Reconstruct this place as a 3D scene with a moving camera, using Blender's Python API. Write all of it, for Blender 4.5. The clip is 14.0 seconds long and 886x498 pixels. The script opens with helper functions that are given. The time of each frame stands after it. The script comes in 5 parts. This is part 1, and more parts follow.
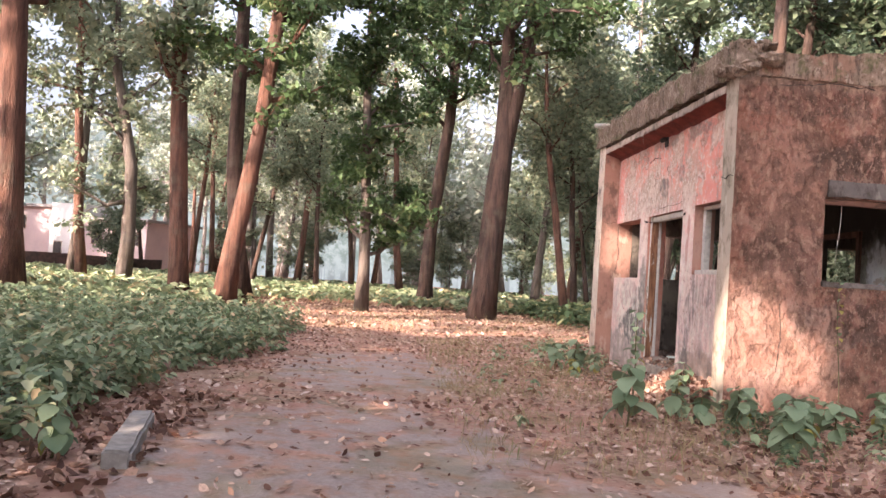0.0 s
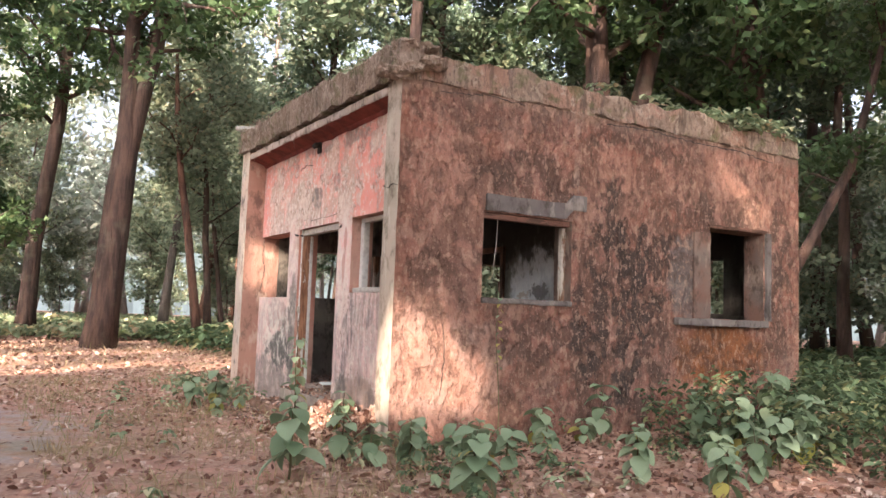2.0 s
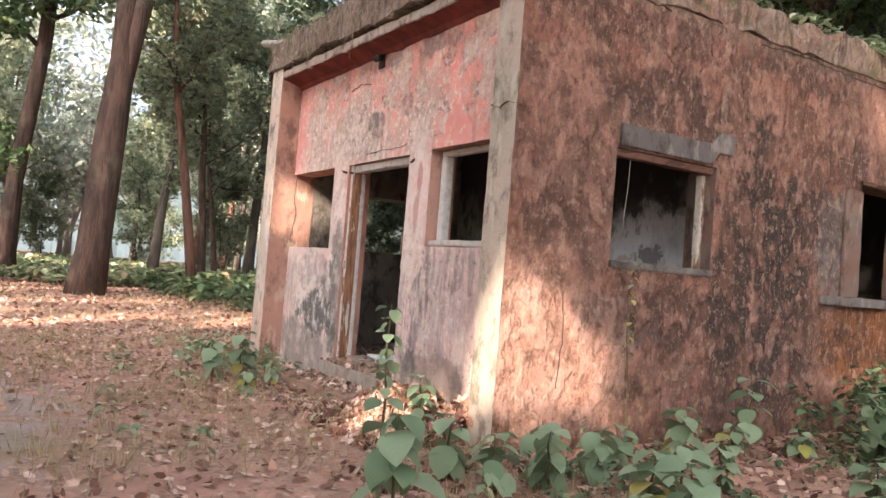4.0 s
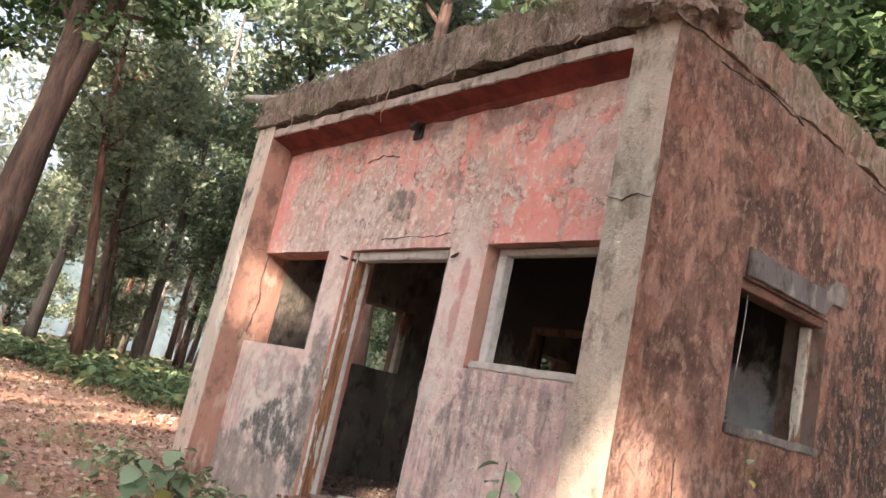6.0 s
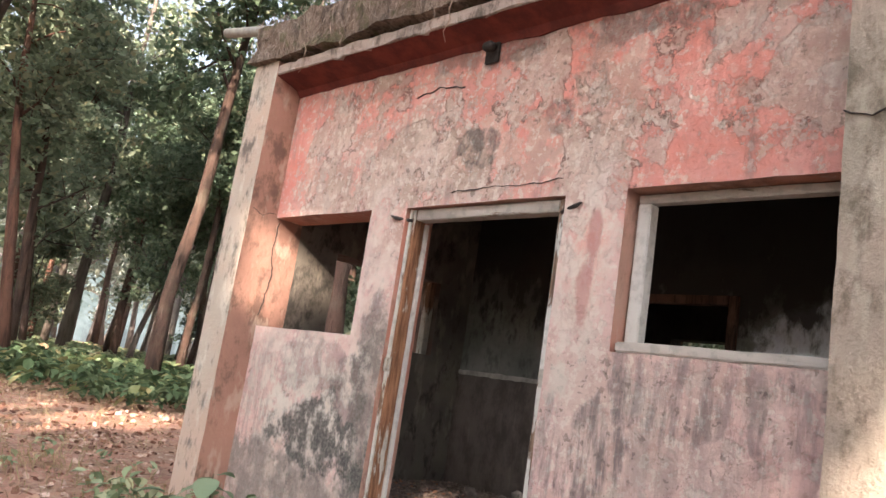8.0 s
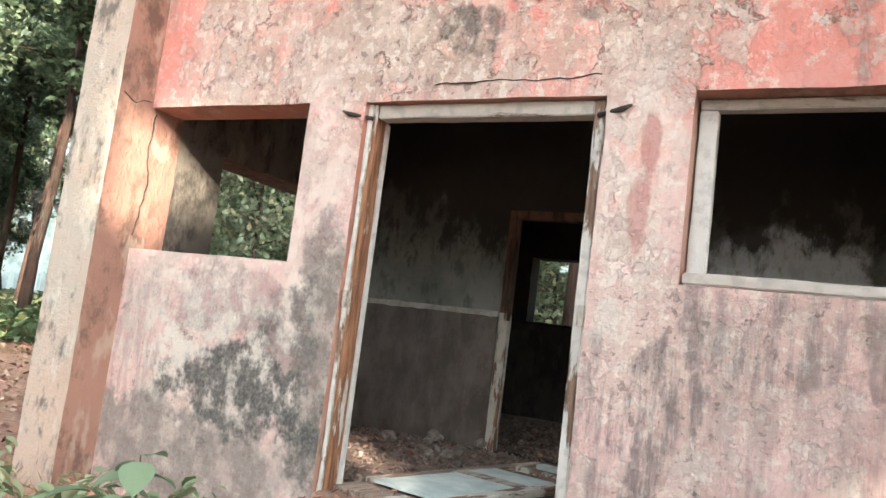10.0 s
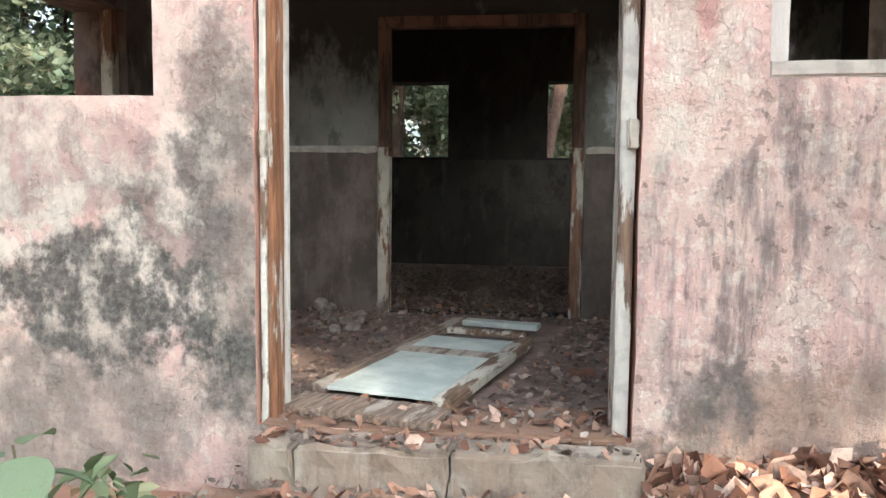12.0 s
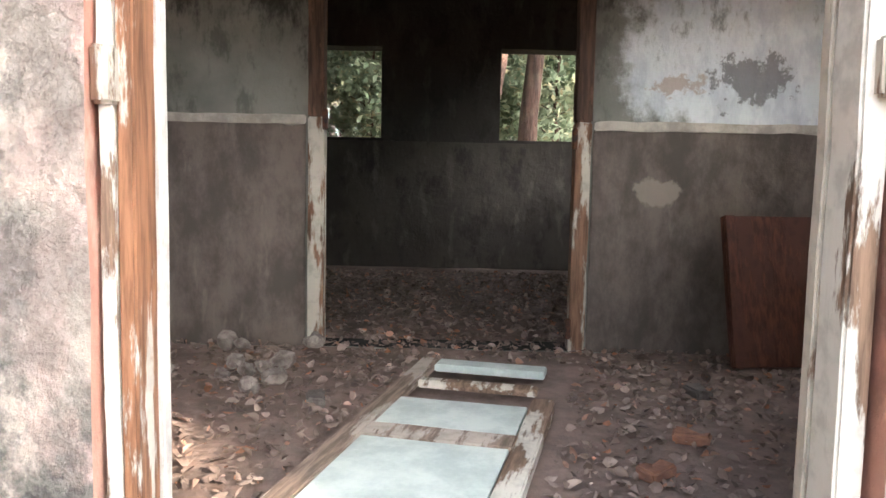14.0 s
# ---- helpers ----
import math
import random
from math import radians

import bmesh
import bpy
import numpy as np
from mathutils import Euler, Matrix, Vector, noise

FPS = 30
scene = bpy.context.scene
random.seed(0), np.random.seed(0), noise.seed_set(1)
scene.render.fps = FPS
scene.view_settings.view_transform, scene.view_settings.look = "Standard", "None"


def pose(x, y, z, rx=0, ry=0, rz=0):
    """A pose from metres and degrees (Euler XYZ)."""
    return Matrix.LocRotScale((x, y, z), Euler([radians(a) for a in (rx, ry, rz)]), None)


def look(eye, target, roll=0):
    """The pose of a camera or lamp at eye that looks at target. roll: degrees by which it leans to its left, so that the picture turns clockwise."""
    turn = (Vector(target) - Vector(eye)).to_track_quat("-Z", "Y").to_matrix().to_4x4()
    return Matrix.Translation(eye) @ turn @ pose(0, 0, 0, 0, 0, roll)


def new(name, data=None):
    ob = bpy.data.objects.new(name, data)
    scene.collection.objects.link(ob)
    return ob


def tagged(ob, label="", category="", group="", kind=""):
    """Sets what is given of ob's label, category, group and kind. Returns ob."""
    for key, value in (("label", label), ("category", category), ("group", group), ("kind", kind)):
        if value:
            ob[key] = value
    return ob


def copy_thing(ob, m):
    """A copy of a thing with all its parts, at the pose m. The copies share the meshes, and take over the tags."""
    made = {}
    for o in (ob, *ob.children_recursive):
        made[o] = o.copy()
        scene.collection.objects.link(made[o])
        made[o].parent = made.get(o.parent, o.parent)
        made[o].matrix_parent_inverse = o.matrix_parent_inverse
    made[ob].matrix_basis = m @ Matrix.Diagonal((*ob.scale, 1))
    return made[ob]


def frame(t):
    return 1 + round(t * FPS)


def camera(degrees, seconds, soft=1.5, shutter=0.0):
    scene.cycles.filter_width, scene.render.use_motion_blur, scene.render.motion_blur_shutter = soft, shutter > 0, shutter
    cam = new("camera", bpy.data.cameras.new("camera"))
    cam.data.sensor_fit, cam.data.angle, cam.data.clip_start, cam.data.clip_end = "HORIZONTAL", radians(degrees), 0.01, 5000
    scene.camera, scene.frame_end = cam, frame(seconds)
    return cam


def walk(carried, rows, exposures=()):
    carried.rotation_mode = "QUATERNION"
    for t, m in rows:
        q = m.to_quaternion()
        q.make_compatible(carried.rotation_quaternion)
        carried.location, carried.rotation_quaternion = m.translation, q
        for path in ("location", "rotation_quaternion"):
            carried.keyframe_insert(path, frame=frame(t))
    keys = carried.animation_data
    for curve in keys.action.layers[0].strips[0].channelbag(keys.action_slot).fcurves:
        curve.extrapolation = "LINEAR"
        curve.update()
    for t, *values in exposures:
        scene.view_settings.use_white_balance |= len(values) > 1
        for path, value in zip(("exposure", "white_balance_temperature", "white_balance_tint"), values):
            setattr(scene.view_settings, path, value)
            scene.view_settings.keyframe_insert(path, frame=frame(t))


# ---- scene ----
cam = camera(59.9, 14.0)
PATH = [
    (0, (-3.816, -8.098, 0.966), (-3.682, -6.104, 1.044), 3.9),
    (0.5, (-3.706, -7.818, 0.977), (-3.312, -5.859, 1.073), 3.8),
    (1, (-3.635, -7.405, 0.985), (-2.998, -5.512, 1.094), 2.8),
    (1.5, (-3.714, -7.096, 1.002), (-2.848, -5.296, 1.107), 1.1),
    (2, (-3.632, -6.782, 1.021), (-2.615, -5.069, 1.192), 2.1),
    (2.5, (-3.66, -6.291, 0.994), (-2.548, -4.637, 1.153), 4.3),
    (3, (-3.639, -5.692, 0.983), (-2.497, -4.052, 1.061), 4.6),
    (3.5, (-3.597, -5.178, 0.97), (-2.479, -3.519, 0.997), 4.7),
    (4, (-3.512, -4.517, 1.01), (-2.453, -2.822, 1.073), 4.6),
    (6.5, (-3.484, -2.104, 0.927), (-2.247, -0.596, 1.372), 13.2),
    (7, (-3.434, -1.66, 0.934), (-2.146, -0.192, 1.367), 11.6),
    (7.5, (-3.397, -1.183, 0.938), (-2.068, 0.255, 1.347), 10.4),
    (8, (-3.447, -0.764, 0.926), (-2.069, 0.642, 1.277), 8.9),
    (10.5, (-3.437, 1.211, 0.893), (-1.56, 1.895, 0.997), 4.6),
    (11, (-3.295, 1.544, 0.885), (-1.351, 2.01, 0.833), 1.4),
    (11.5, (-3.007, 1.857, 0.901), (-1.039, 2.189, 0.781), 0.6),
    (12, (-2.65, 2.159, 0.879), (-0.672, 2.406, 0.714), 0.6),
    (12.5, (-2.307, 2.313, 0.898), (-0.326, 2.535, 0.739), 0.5),
    (13, (-1.951, 2.434, 0.9), (0.041, 2.583, 0.801), 0.5),
    (13.5, (-1.61, 2.549, 0.891), (0.385, 2.589, 0.758), 1.0),
    (14, (-1.265, 2.583, 0.867), (0.725, 2.584, 0.674), 1.2),
]
# the phone opens up towards the dark doorway
EXPOSURES = [(0.0, 1.86, 6100, 21), (2.0, 1.90, 6050, 15), (4.0, 1.86, 6050, 14), (6.5, 1.78, 6050, 13), (8.2, 1.84, 6000, 12), (10.4, 2.42, 5750, 3), (11.5, 2.55, 5750, 4), (12.5, 2.44, 5750, 4), (13.0, 2.44, 5750, 4), (13.5, 2.70, 5800, 5), (14.0, 3.40, 5950, 9)]
walk(cam, [(t, look(eye, target, roll)) for t, eye, target, roll in PATH], EXPOSURES)

# ---- light ----
TO_SUN = Vector((-0.70, -0.61, 0.37)).normalized()
world = bpy.data.worlds.new("sky")
scene.world = world
world.use_nodes = True
wn = world.node_tree
sky = wn.nodes.new("ShaderNodeTexSky")
sky.sky_type, sky.sun_disc = "NISHITA", False
sky.sun_elevation = math.asin(TO_SUN.z)
sky.sun_rotation = math.atan2(TO_SUN.x, TO_SUN.y)
sky.dust_density, sky.air_density, sky.ozone_density = 9.0, 0.8, 0.6
haze = wn.nodes.new("ShaderNodeHueSaturation")
haze.inputs["Saturation"].default_value, haze.inputs["Value"].default_value = 0.45, 1.25
wn.links.new(sky.outputs[0], haze.inputs["Color"])
wn.links.new(haze.outputs[0], wn.nodes["Background"].inputs[0])
wn.nodes["Background"].inputs[1].default_value = 0.15

sun = new("sun", bpy.data.lights.new("sun", "SUN"))
sun.data.energy, sun.data.angle, sun.data.color = 5.0, radians(0.5), (1.0, 0.80, 0.60)
sun.matrix_world = look(TO_SUN * 60, (0, 0, 0))

# ---- materials ----
GZ = -0.28


def rgb(c):
    return (*c, 1.0)


class Nodes:
    """A small helper around one node material."""

    def __init__(self, name, rough=0.9, metal=0.0):
        self.mat = bpy.data.materials.new(name)
        self.mat.use_nodes = True
        self.t = self.mat.node_tree
        self.bsdf = self.t.nodes["Principled BSDF"]
        self.bsdf.inputs["Roughness"].default_value = rough
        self.bsdf.inputs["Metallic"].default_value = metal
        self.bsdf.inputs["Specular IOR Level"].default_value = 0.25
        self.pos = self.add("ShaderNodeTexCoord").outputs["Object"]

    def add(self, kind, **props):
        n = self.t.nodes.new(kind)
        for key, value in props.items():
            setattr(n, key, value)
        return n

    def link(self, a, b):
        self.t.links.new(a, b)

    def put(self, sock, value):
        if isinstance(value, (int, float)):
            sock.default_value = value
        elif isinstance(value, tuple):
            sock.default_value = rgb(value) if len(value) == 3 and len(sock.default_value) == 4 else value
        else:
            self.link(value, sock)

    def math(self, op, a, b=0.0, clamp=False):
        n = self.add("ShaderNodeMath", operation=op, use_clamp=clamp)
        self.put(n.inputs[0], a)
        self.put(n.inputs[1], b)
        return n.outputs[0]

    def noise(self, scale, stretch=(1, 1, 1), detail=5.0, rough=0.6, shift=(0, 0, 0), warp=0.0):
        m = self.add("ShaderNodeMapping")
        m.inputs["Scale"].default_value, m.inputs["Location"].default_value = stretch, shift
        self.link(self.pos, m.inputs[0])
        n = self.add("ShaderNodeTexNoise")
        self.link(m.outputs[0], n.inputs["Vector"])
        n.inputs["Scale"].default_value, n.inputs["Detail"].default_value = scale, detail
        n.inputs["Roughness"].default_value, n.inputs["Distortion"].default_value = rough, warp
        return n.outputs["Fac"]

    def cells(self, scale, stretch=(1, 1, 1), out="Color", feature="F1"):
        m = self.add("ShaderNodeMapping")
        m.inputs["Scale"].default_value = stretch
        self.link(self.pos, m.inputs[0])
        n = self.add("ShaderNodeTexVoronoi", feature=feature)
        self.link(m.outputs[0], n.inputs["Vector"])
        n.inputs["Scale"].default_value = scale
        return n.outputs[out]

    def step(self, value, lo, hi):
        n = self.add("ShaderNodeMapRange", interpolation_type="SMOOTHSTEP")
        self.put(n.inputs[0], value)
        n.inputs[1].default_value, n.inputs[2].default_value = lo, hi
        return n.outputs[0]

    def mix(self, fac, a, b, blend="MIX"):
        n = self.add("ShaderNodeMix", data_type="RGBA", blend_type=blend)
        self.put(n.inputs[0], fac)
        self.put(n.inputs[6], a)
        self.put(n.inputs[7], b)
        return n.outputs[2]

    def blob(self, centre, radii, edge, wobble=0.6):
        """A stain of its own shape: 1 inside, ragged by the noise called edge."""
        m = self.add("ShaderNodeMapping")
        m.inputs["Scale"].default_value = [1 / r for r in radii]
        m.inputs["Location"].default_value = [-c / r for c, r in zip(centre, radii)]
        self.link(self.pos, m.inputs[0])
        length = self.add("ShaderNodeVectorMath", operation="LENGTH")
        self.link(m.outputs[0], length.inputs[0])
        d = self.math("ADD", length.outputs["Value"], self.math("MULTIPLY", self.math("SUBTRACT", edge, 0.5), wobble * 4))
        return self.step(d, 1.15, 0.8)

    def axis(self, i):
        s = self.add("ShaderNodeSeparateXYZ")
        self.link(self.pos, s.inputs[0])
        return s.outputs[i]

    def island(self):
        return self.add("ShaderNodeNewGeometry").outputs["Random Per Island"]

    def each(self):
        return self.add("ShaderNodeObjectInfo").outputs["Random"]

    def ramp(self, value, stops):
        n = self.add("ShaderNodeValToRGB")
        e = n.color_ramp.elements
        while len(e) < len(stops):
            e.new(0.5)
        for el, (p, c) in zip(e, stops):
            el.position, el.color = p, rgb(c)
        self.put(n.inputs[0], value)
        return n.outputs[0]

    def done(self, color, height=None, strength=0.4, distance=0.02, rough=None):
        self.put(self.bsdf.inputs["Base Color"], color)
        if height is not None:
            b = self.add("ShaderNodeBump")
            b.inputs["Strength"].default_value, b.inputs["Distance"].default_value = strength, distance
            self.link(height, b.inputs["Height"])
            self.link(b.outputs[0], self.bsdf.inputs["Normal"])
        if rough is not None:
            self.put(self.bsdf.inputs["Roughness"], rough)
        return self.mat


def plaster_front():
    """Pink limewash, patched, flaking and mouldy."""
    n = Nodes("pink_limewash")
    big, mid, fine = n.noise(0.8, detail=6, warp=0.6), n.noise(2.8, detail=10, rough=0.66), n.noise(32, detail=7, rough=0.72)
    worn = n.noise(1.5, detail=13, rough=0.64, shift=(5, 5, 1), warp=0.25)
    flake = n.noise(4.6, detail=12, rough=0.70, shift=(3, 1, 7))
    streak = n.noise(7.0, (1, 1, 0.12), detail=9, rough=0.68, shift=(1, 8, 2))
    blot = n.noise(6.5, (1, 1, 0.8), detail=12, rough=0.70, shift=(2, 2, 2))
    c = n.mix(n.step(big, 0.34, 0.66), (0.70, 0.265, 0.21), (0.74, 0.42, 0.35))
    low = n.step(n.math("ADD", n.axis(2), n.math("MULTIPLY", n.math("SUBTRACT", mid, 0.5), 1.8)), 2.5, 1.35)
    high = n.math("SUBTRACT", 1.0, n.math("MULTIPLY", low, 0.8))
    c = n.mix(n.math("MULTIPLY", low, 0.8), c, n.mix(n.step(mid, 0.4, 0.6), (0.66, 0.475, 0.44), (0.70, 0.55, 0.50)))
    c = n.mix(n.math("MULTIPLY", n.step(worn, 0.46, 0.60), 0.30), c, n.mix(n.step(mid, 0.40, 0.60), (0.46, 0.36, 0.29), (0.58, 0.46, 0.39)))
    c = n.mix(n.math("MULTIPLY", n.math("MULTIPLY", n.step(worn, 0.53, 0.545), high), 0.62), c, n.mix(n.step(flake, 0.44, 0.54), (0.40, 0.335, 0.27), (0.60, 0.50, 0.42)))
    for centre, radii in (((0, 3.6, 2.45), (0.5, 0.95, 0.36)), ((0, 2.5, 2.42), (0.5, 0.75, 0.26)), ((0, 1.62, 2.65), (0.5, 0.25, 0.55)), ((0, 3.1, 2.75), (0.5, 0.3, 0.14))):
        c = n.mix(n.math("MULTIPLY", n.math("MULTIPLY", n.blob(centre, radii, flake, 0.8), n.step(blot, 0.60, 0.50)), 0.62), c, n.mix(n.step(mid, 0.44, 0.56), (0.46, 0.355, 0.28), (0.64, 0.50, 0.415)))
    rim = n.math("MULTIPLY", n.step(worn, 0.522, 0.530), n.step(worn, 0.545, 0.533))
    c = n.mix(n.math("MULTIPLY", n.math("MULTIPLY", n.math("MULTIPLY", rim, high), n.step(mid, 0.46, 0.56)), 0.75), c, (0.16, 0.105, 0.085))
    c = n.mix(n.math("MULTIPLY", n.step(flake, 0.555, 0.572), 0.6), c, (0.56, 0.47, 0.405))
    chips = n.noise(15, detail=8, rough=0.62, shift=(1, 7, 3))
    c = n.mix(n.math("MULTIPLY", n.math("MULTIPLY", n.step(chips, 0.56, 0.575), n.step(big, 0.38, 0.52)), 0.75), c, (0.74, 0.64, 0.56))
    c = n.mix(n.math("MULTIPLY", n.math("MULTIPLY", n.step(chips, 0.40, 0.385), n.step(worn, 0.46, 0.54)), 0.6), c, (0.17, 0.125, 0.10))
    c = n.mix(n.math("MULTIPLY", n.step(n.noise(11, detail=11, rough=0.74, shift=(6, 6, 3)), 0.52, 0.62), 0.38), c, (0.42, 0.235, 0.19))
    c = n.mix(n.math("MULTIPLY", n.step(n.noise(9, detail=11, rough=0.74, shift=(9, 2, 4)), 0.56, 0.64), 0.65), c, (0.74, 0.65, 0.58))
    c = n.mix(n.math("MULTIPLY", n.step(streak, 0.54, 0.68), 0.42), c, (0.28, 0.205, 0.185))
    # limewash left white around the mould beside the door
    for centre, radii in (((0, 3.85, 0.80), (0.5, 0.60, 0.34)), ((0, 4.35, 0.85), (0.5, 0.40, 0.30)), ((0, 3.9, 0.55), (0.5, 0.8, 0.35)), ((0, 1.66, 1.5), (0.5, 0.16, 0.65))):
        c = n.mix(n.math("MULTIPLY", n.math("MULTIPLY", n.blob(centre, radii, mid, 0.8), n.step(blot, 0.56, 0.46)), 0.75), c, (0.68, 0.61, 0.53))
    for centre, radii in (((0, 3.42, 1.55), (0.5, 0.24, 0.75)), ((0, 1.66, 1.75), (0.5, 0.22, 0.60)), ((0, 4.2, 1.12), (0.5, 0.6, 0.16))):
        c = n.mix(n.math("MULTIPLY", n.math("MULTIPLY", n.blob(centre, radii, mid, 0.7), n.step(blot, 0.60, 0.46)), 0.68), c, n.mix(n.step(flake, 0.42, 0.56), (0.76, 0.655, 0.57), (0.70, 0.56, 0.49)))
    c = n.mix(n.math("MULTIPLY", n.blob((0, 4.0, 0.05), (0.5, 1.0, 0.34), mid, 0.7), 0.62), c, n.mix(n.step(flake, 0.42, 0.58), (0.36, 0.315, 0.27), (0.47, 0.40, 0.35)))
    c = n.mix(n.math("MULTIPLY", n.blob((0, 1.15, -0.06), (0.5, 0.80, 0.32), mid, 0.8), 0.7), c, n.mix(n.step(flake, 0.42, 0.58), (0.25, 0.19, 0.155), (0.42, 0.28, 0.21)))
    speck = n.step(blot, 0.36, 0.54)
    c = n.mix(n.math("MULTIPLY", n.blob((0, 3.27, 0.62), (0.5, 0.11, 0.60), mid, 0.8), 0.55), c, n.mix(n.step(flake, 0.42, 0.56), (0.25, 0.225, 0.19), (0.36, 0.32, 0.275)))
    for centre, radii, amount in (((0, 3.72, 0.42), (0.5, 0.55, 0.30), 0.95), ((0, 4.1, 0.05), (0.5, 0.95, 0.32), 0.5), ((0, 3.45, 0.60), (0.5, 0.20, 0.45), 0.5), ((0, 3.30, 0.72), (0.5, 0.17, 0.80), 0.6), ((0, 2.55, 2.5), (0.5, 0.20, 0.13), 0.75), ((0, 1.95, 2.62), (0.5, 0.10, 0.12), 0.5),
                                  ((0, 1.4, 3.1), (0.5, 0.35, 0.12), 0.6), ((0, 2.5, 3.15), (0.5, 0.6, 0.1), 0.5), ((0, 1.62, 0.05), (0.5, 0.2, 0.25), 0.7), ((0, 3.95, 0.95), (0.5, 0.45, 0.2), 0.35)):
        c = n.mix(n.math("MULTIPLY", n.math("MULTIPLY", n.blob(centre, radii, mid, 0.8), speck), amount), c, n.mix(n.step(fine, 0.42, 0.6), (0.085, 0.082, 0.075), (0.17, 0.16, 0.145)))
    rain = n.step(n.noise(10.0, (1, 1, 0.18), detail=9, rough=0.7, shift=(4, 4, 4)), 0.42, 0.60)
    for centre, radii, amount in (((0, 1.48, 0.70), (0.5, 0.20, 0.36), 0.7), ((0, 1.05, 0.35), (0.5, 0.55, 0.65), 0.3), ((0, 0.85, 1.05), (0.5, 0.6, 0.2), 0.5), ((0, 1.72, 0.45), (0.5, 0.10, 0.5), 0.5), ((0, 4.6, 0.5), (0.5, 0.2, 0.6), 0.35)):
        c = n.mix(n.math("MULTIPLY", n.math("MULTIPLY", n.blob(centre, radii, mid, 0.8), rain), amount), c, (0.13, 0.115, 0.115))
    c = n.mix(n.math("MULTIPLY", n.blob((0, 1.60, 1.86), (0.5, 0.055, 0.16), mid, 0.5), 0.75), c, (0.47, 0.22, 0.185))
    c = n.mix(n.math("MULTIPLY", n.blob((0, 1.63, 1.56), (0.5, 0.07, 0.24), mid, 0.6), 0.7), c, (0.47, 0.22, 0.185))
    h = n.math("ADD", n.math("MULTIPLY", n.step(flake, 0.53, 0.58), -0.6), n.math("ADD", n.math("MULTIPLY", n.math("MULTIPLY", n.step(worn, 0.52, 0.55), high), -0.9), n.math("ADD", fine, n.math("MULTIPLY", mid, 1.8))))
    return n.done(c, h, 0.7, 0.014)


def plaster_side():
    """Orange-brown limewash, mottled, scabbed with lichen and dark mould, with short drips and bare grey patches."""
    n = Nodes("weathered_orange_plaster")
    big, mid, fine = n.noise(0.8, detail=7, shift=(4, 0, 0), warp=0.8), n.noise(2.4, detail=11, rough=0.66), n.noise(24, detail=7, rough=0.74)
    patch = n.noise(1.9, (1, 1, 0.8), detail=12, rough=0.60, shift=(2, 0, 6), warp=0.5)
    scab = n.noise(5.5, (1, 1, 0.62), detail=10, rough=0.62, shift=(3, 0, 3), warp=0.3)
    thin = n.noise(15.0, (1, 1, 0.12), detail=7, rough=0.7, shift=(8, 0, 3))
    drip = n.noise(7.0, (1, 1, 0.5), detail=10, rough=0.70, shift=(5, 0, 1))
    flake = n.noise(4.2, detail=12, rough=0.66, shift=(7, 3, 1))
    c = n.mix(n.step(big, 0.36, 0.64), (0.28, 0.122, 0.0825), (0.301, 0.155, 0.115))
    c = n.mix(n.math("MULTIPLY", n.step(mid, 0.44, 0.60), 0.65), c, (0.21, 0.102, 0.0693))
    c = n.mix(n.math("MULTIPLY", n.step(flake, 0.52, 0.57), 0.45), c, (0.315, 0.205, 0.158))
    # The near-corner patch (x 0.35) puts some of the sun pool into the wash.
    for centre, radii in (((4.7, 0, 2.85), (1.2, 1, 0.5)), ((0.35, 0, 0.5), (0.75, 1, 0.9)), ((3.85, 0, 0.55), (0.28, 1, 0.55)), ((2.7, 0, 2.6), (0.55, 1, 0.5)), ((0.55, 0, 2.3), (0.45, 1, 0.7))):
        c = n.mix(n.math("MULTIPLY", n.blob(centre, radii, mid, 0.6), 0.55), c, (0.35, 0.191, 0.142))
    c = n.mix(n.math("MULTIPLY", n.step(patch, 0.47, 0.54), 0.68), c, n.mix(n.step(mid, 0.42, 0.6), (0.175, 0.0957, 0.066), (0.108, 0.0627, 0.0462)))
    c = n.mix(n.math("MULTIPLY", n.step(drip, 0.54, 0.64), 0.30), c, (0.108, 0.0594, 0.0429))
    c = n.mix(n.math("MULTIPLY", n.step(thin, 0.60, 0.70), 0.15), c, (0.098, 0.0581, 0.0422))
    speck = n.math("ADD", n.math("MULTIPLY", n.step(scab, 0.40, 0.54), 0.75), 0.25)
    for centre, radii, amount in (((2.75, 0, 1.35), (0.62, 1, 1.15), 0.92), ((1.6, 0, 0.80), (0.85, 1, 0.30), 0.62), ((1.5, 0, 2.55), (0.85, 1, 0.30), 0.66), ((3.4, 0, 1.75), (0.75, 1, 0.55), 0.88),
                                  ((3.3, 0, 0.5), (0.45, 1, 0.75), 0.72), ((1.0, 0, 3.2), (1.2, 1, 0.22), 0.5), ((4.1, 0, 2.35), (0.5, 1, 0.3), 0.55), ((5.9, 0, 1.5), (0.22, 1, 1.3), 0.5), ((3.4, 0, 3.25), (0.9, 1, 0.22), 0.6), ((0.55, 0, 1.45), (0.45, 1, 0.35), 0.4), ((2.4, 0, 0.15), (0.9, 1, 0.35), 0.35), ((4.9, 0, 1.8), (1.3, 1, 0.85), 0.5)):
        c = n.mix(n.math("MULTIPLY", n.math("MULTIPLY", n.blob(centre, radii, mid, 0.85), speck), amount), c, n.mix(n.step(fine, 0.45, 0.58), (0.0455, 0.033, 0.0277), (0.077, 0.0528, 0.0429)))
    c = n.mix(n.math("MULTIPLY", n.blob((4.05, 0, 1.6), (0.36, 1, 0.68), mid, 0.4), 0.75), c, n.mix(n.step(mid, 0.4, 0.6), (0.189, 0.158, 0.142), (0.098, 0.0792, 0.0693)))
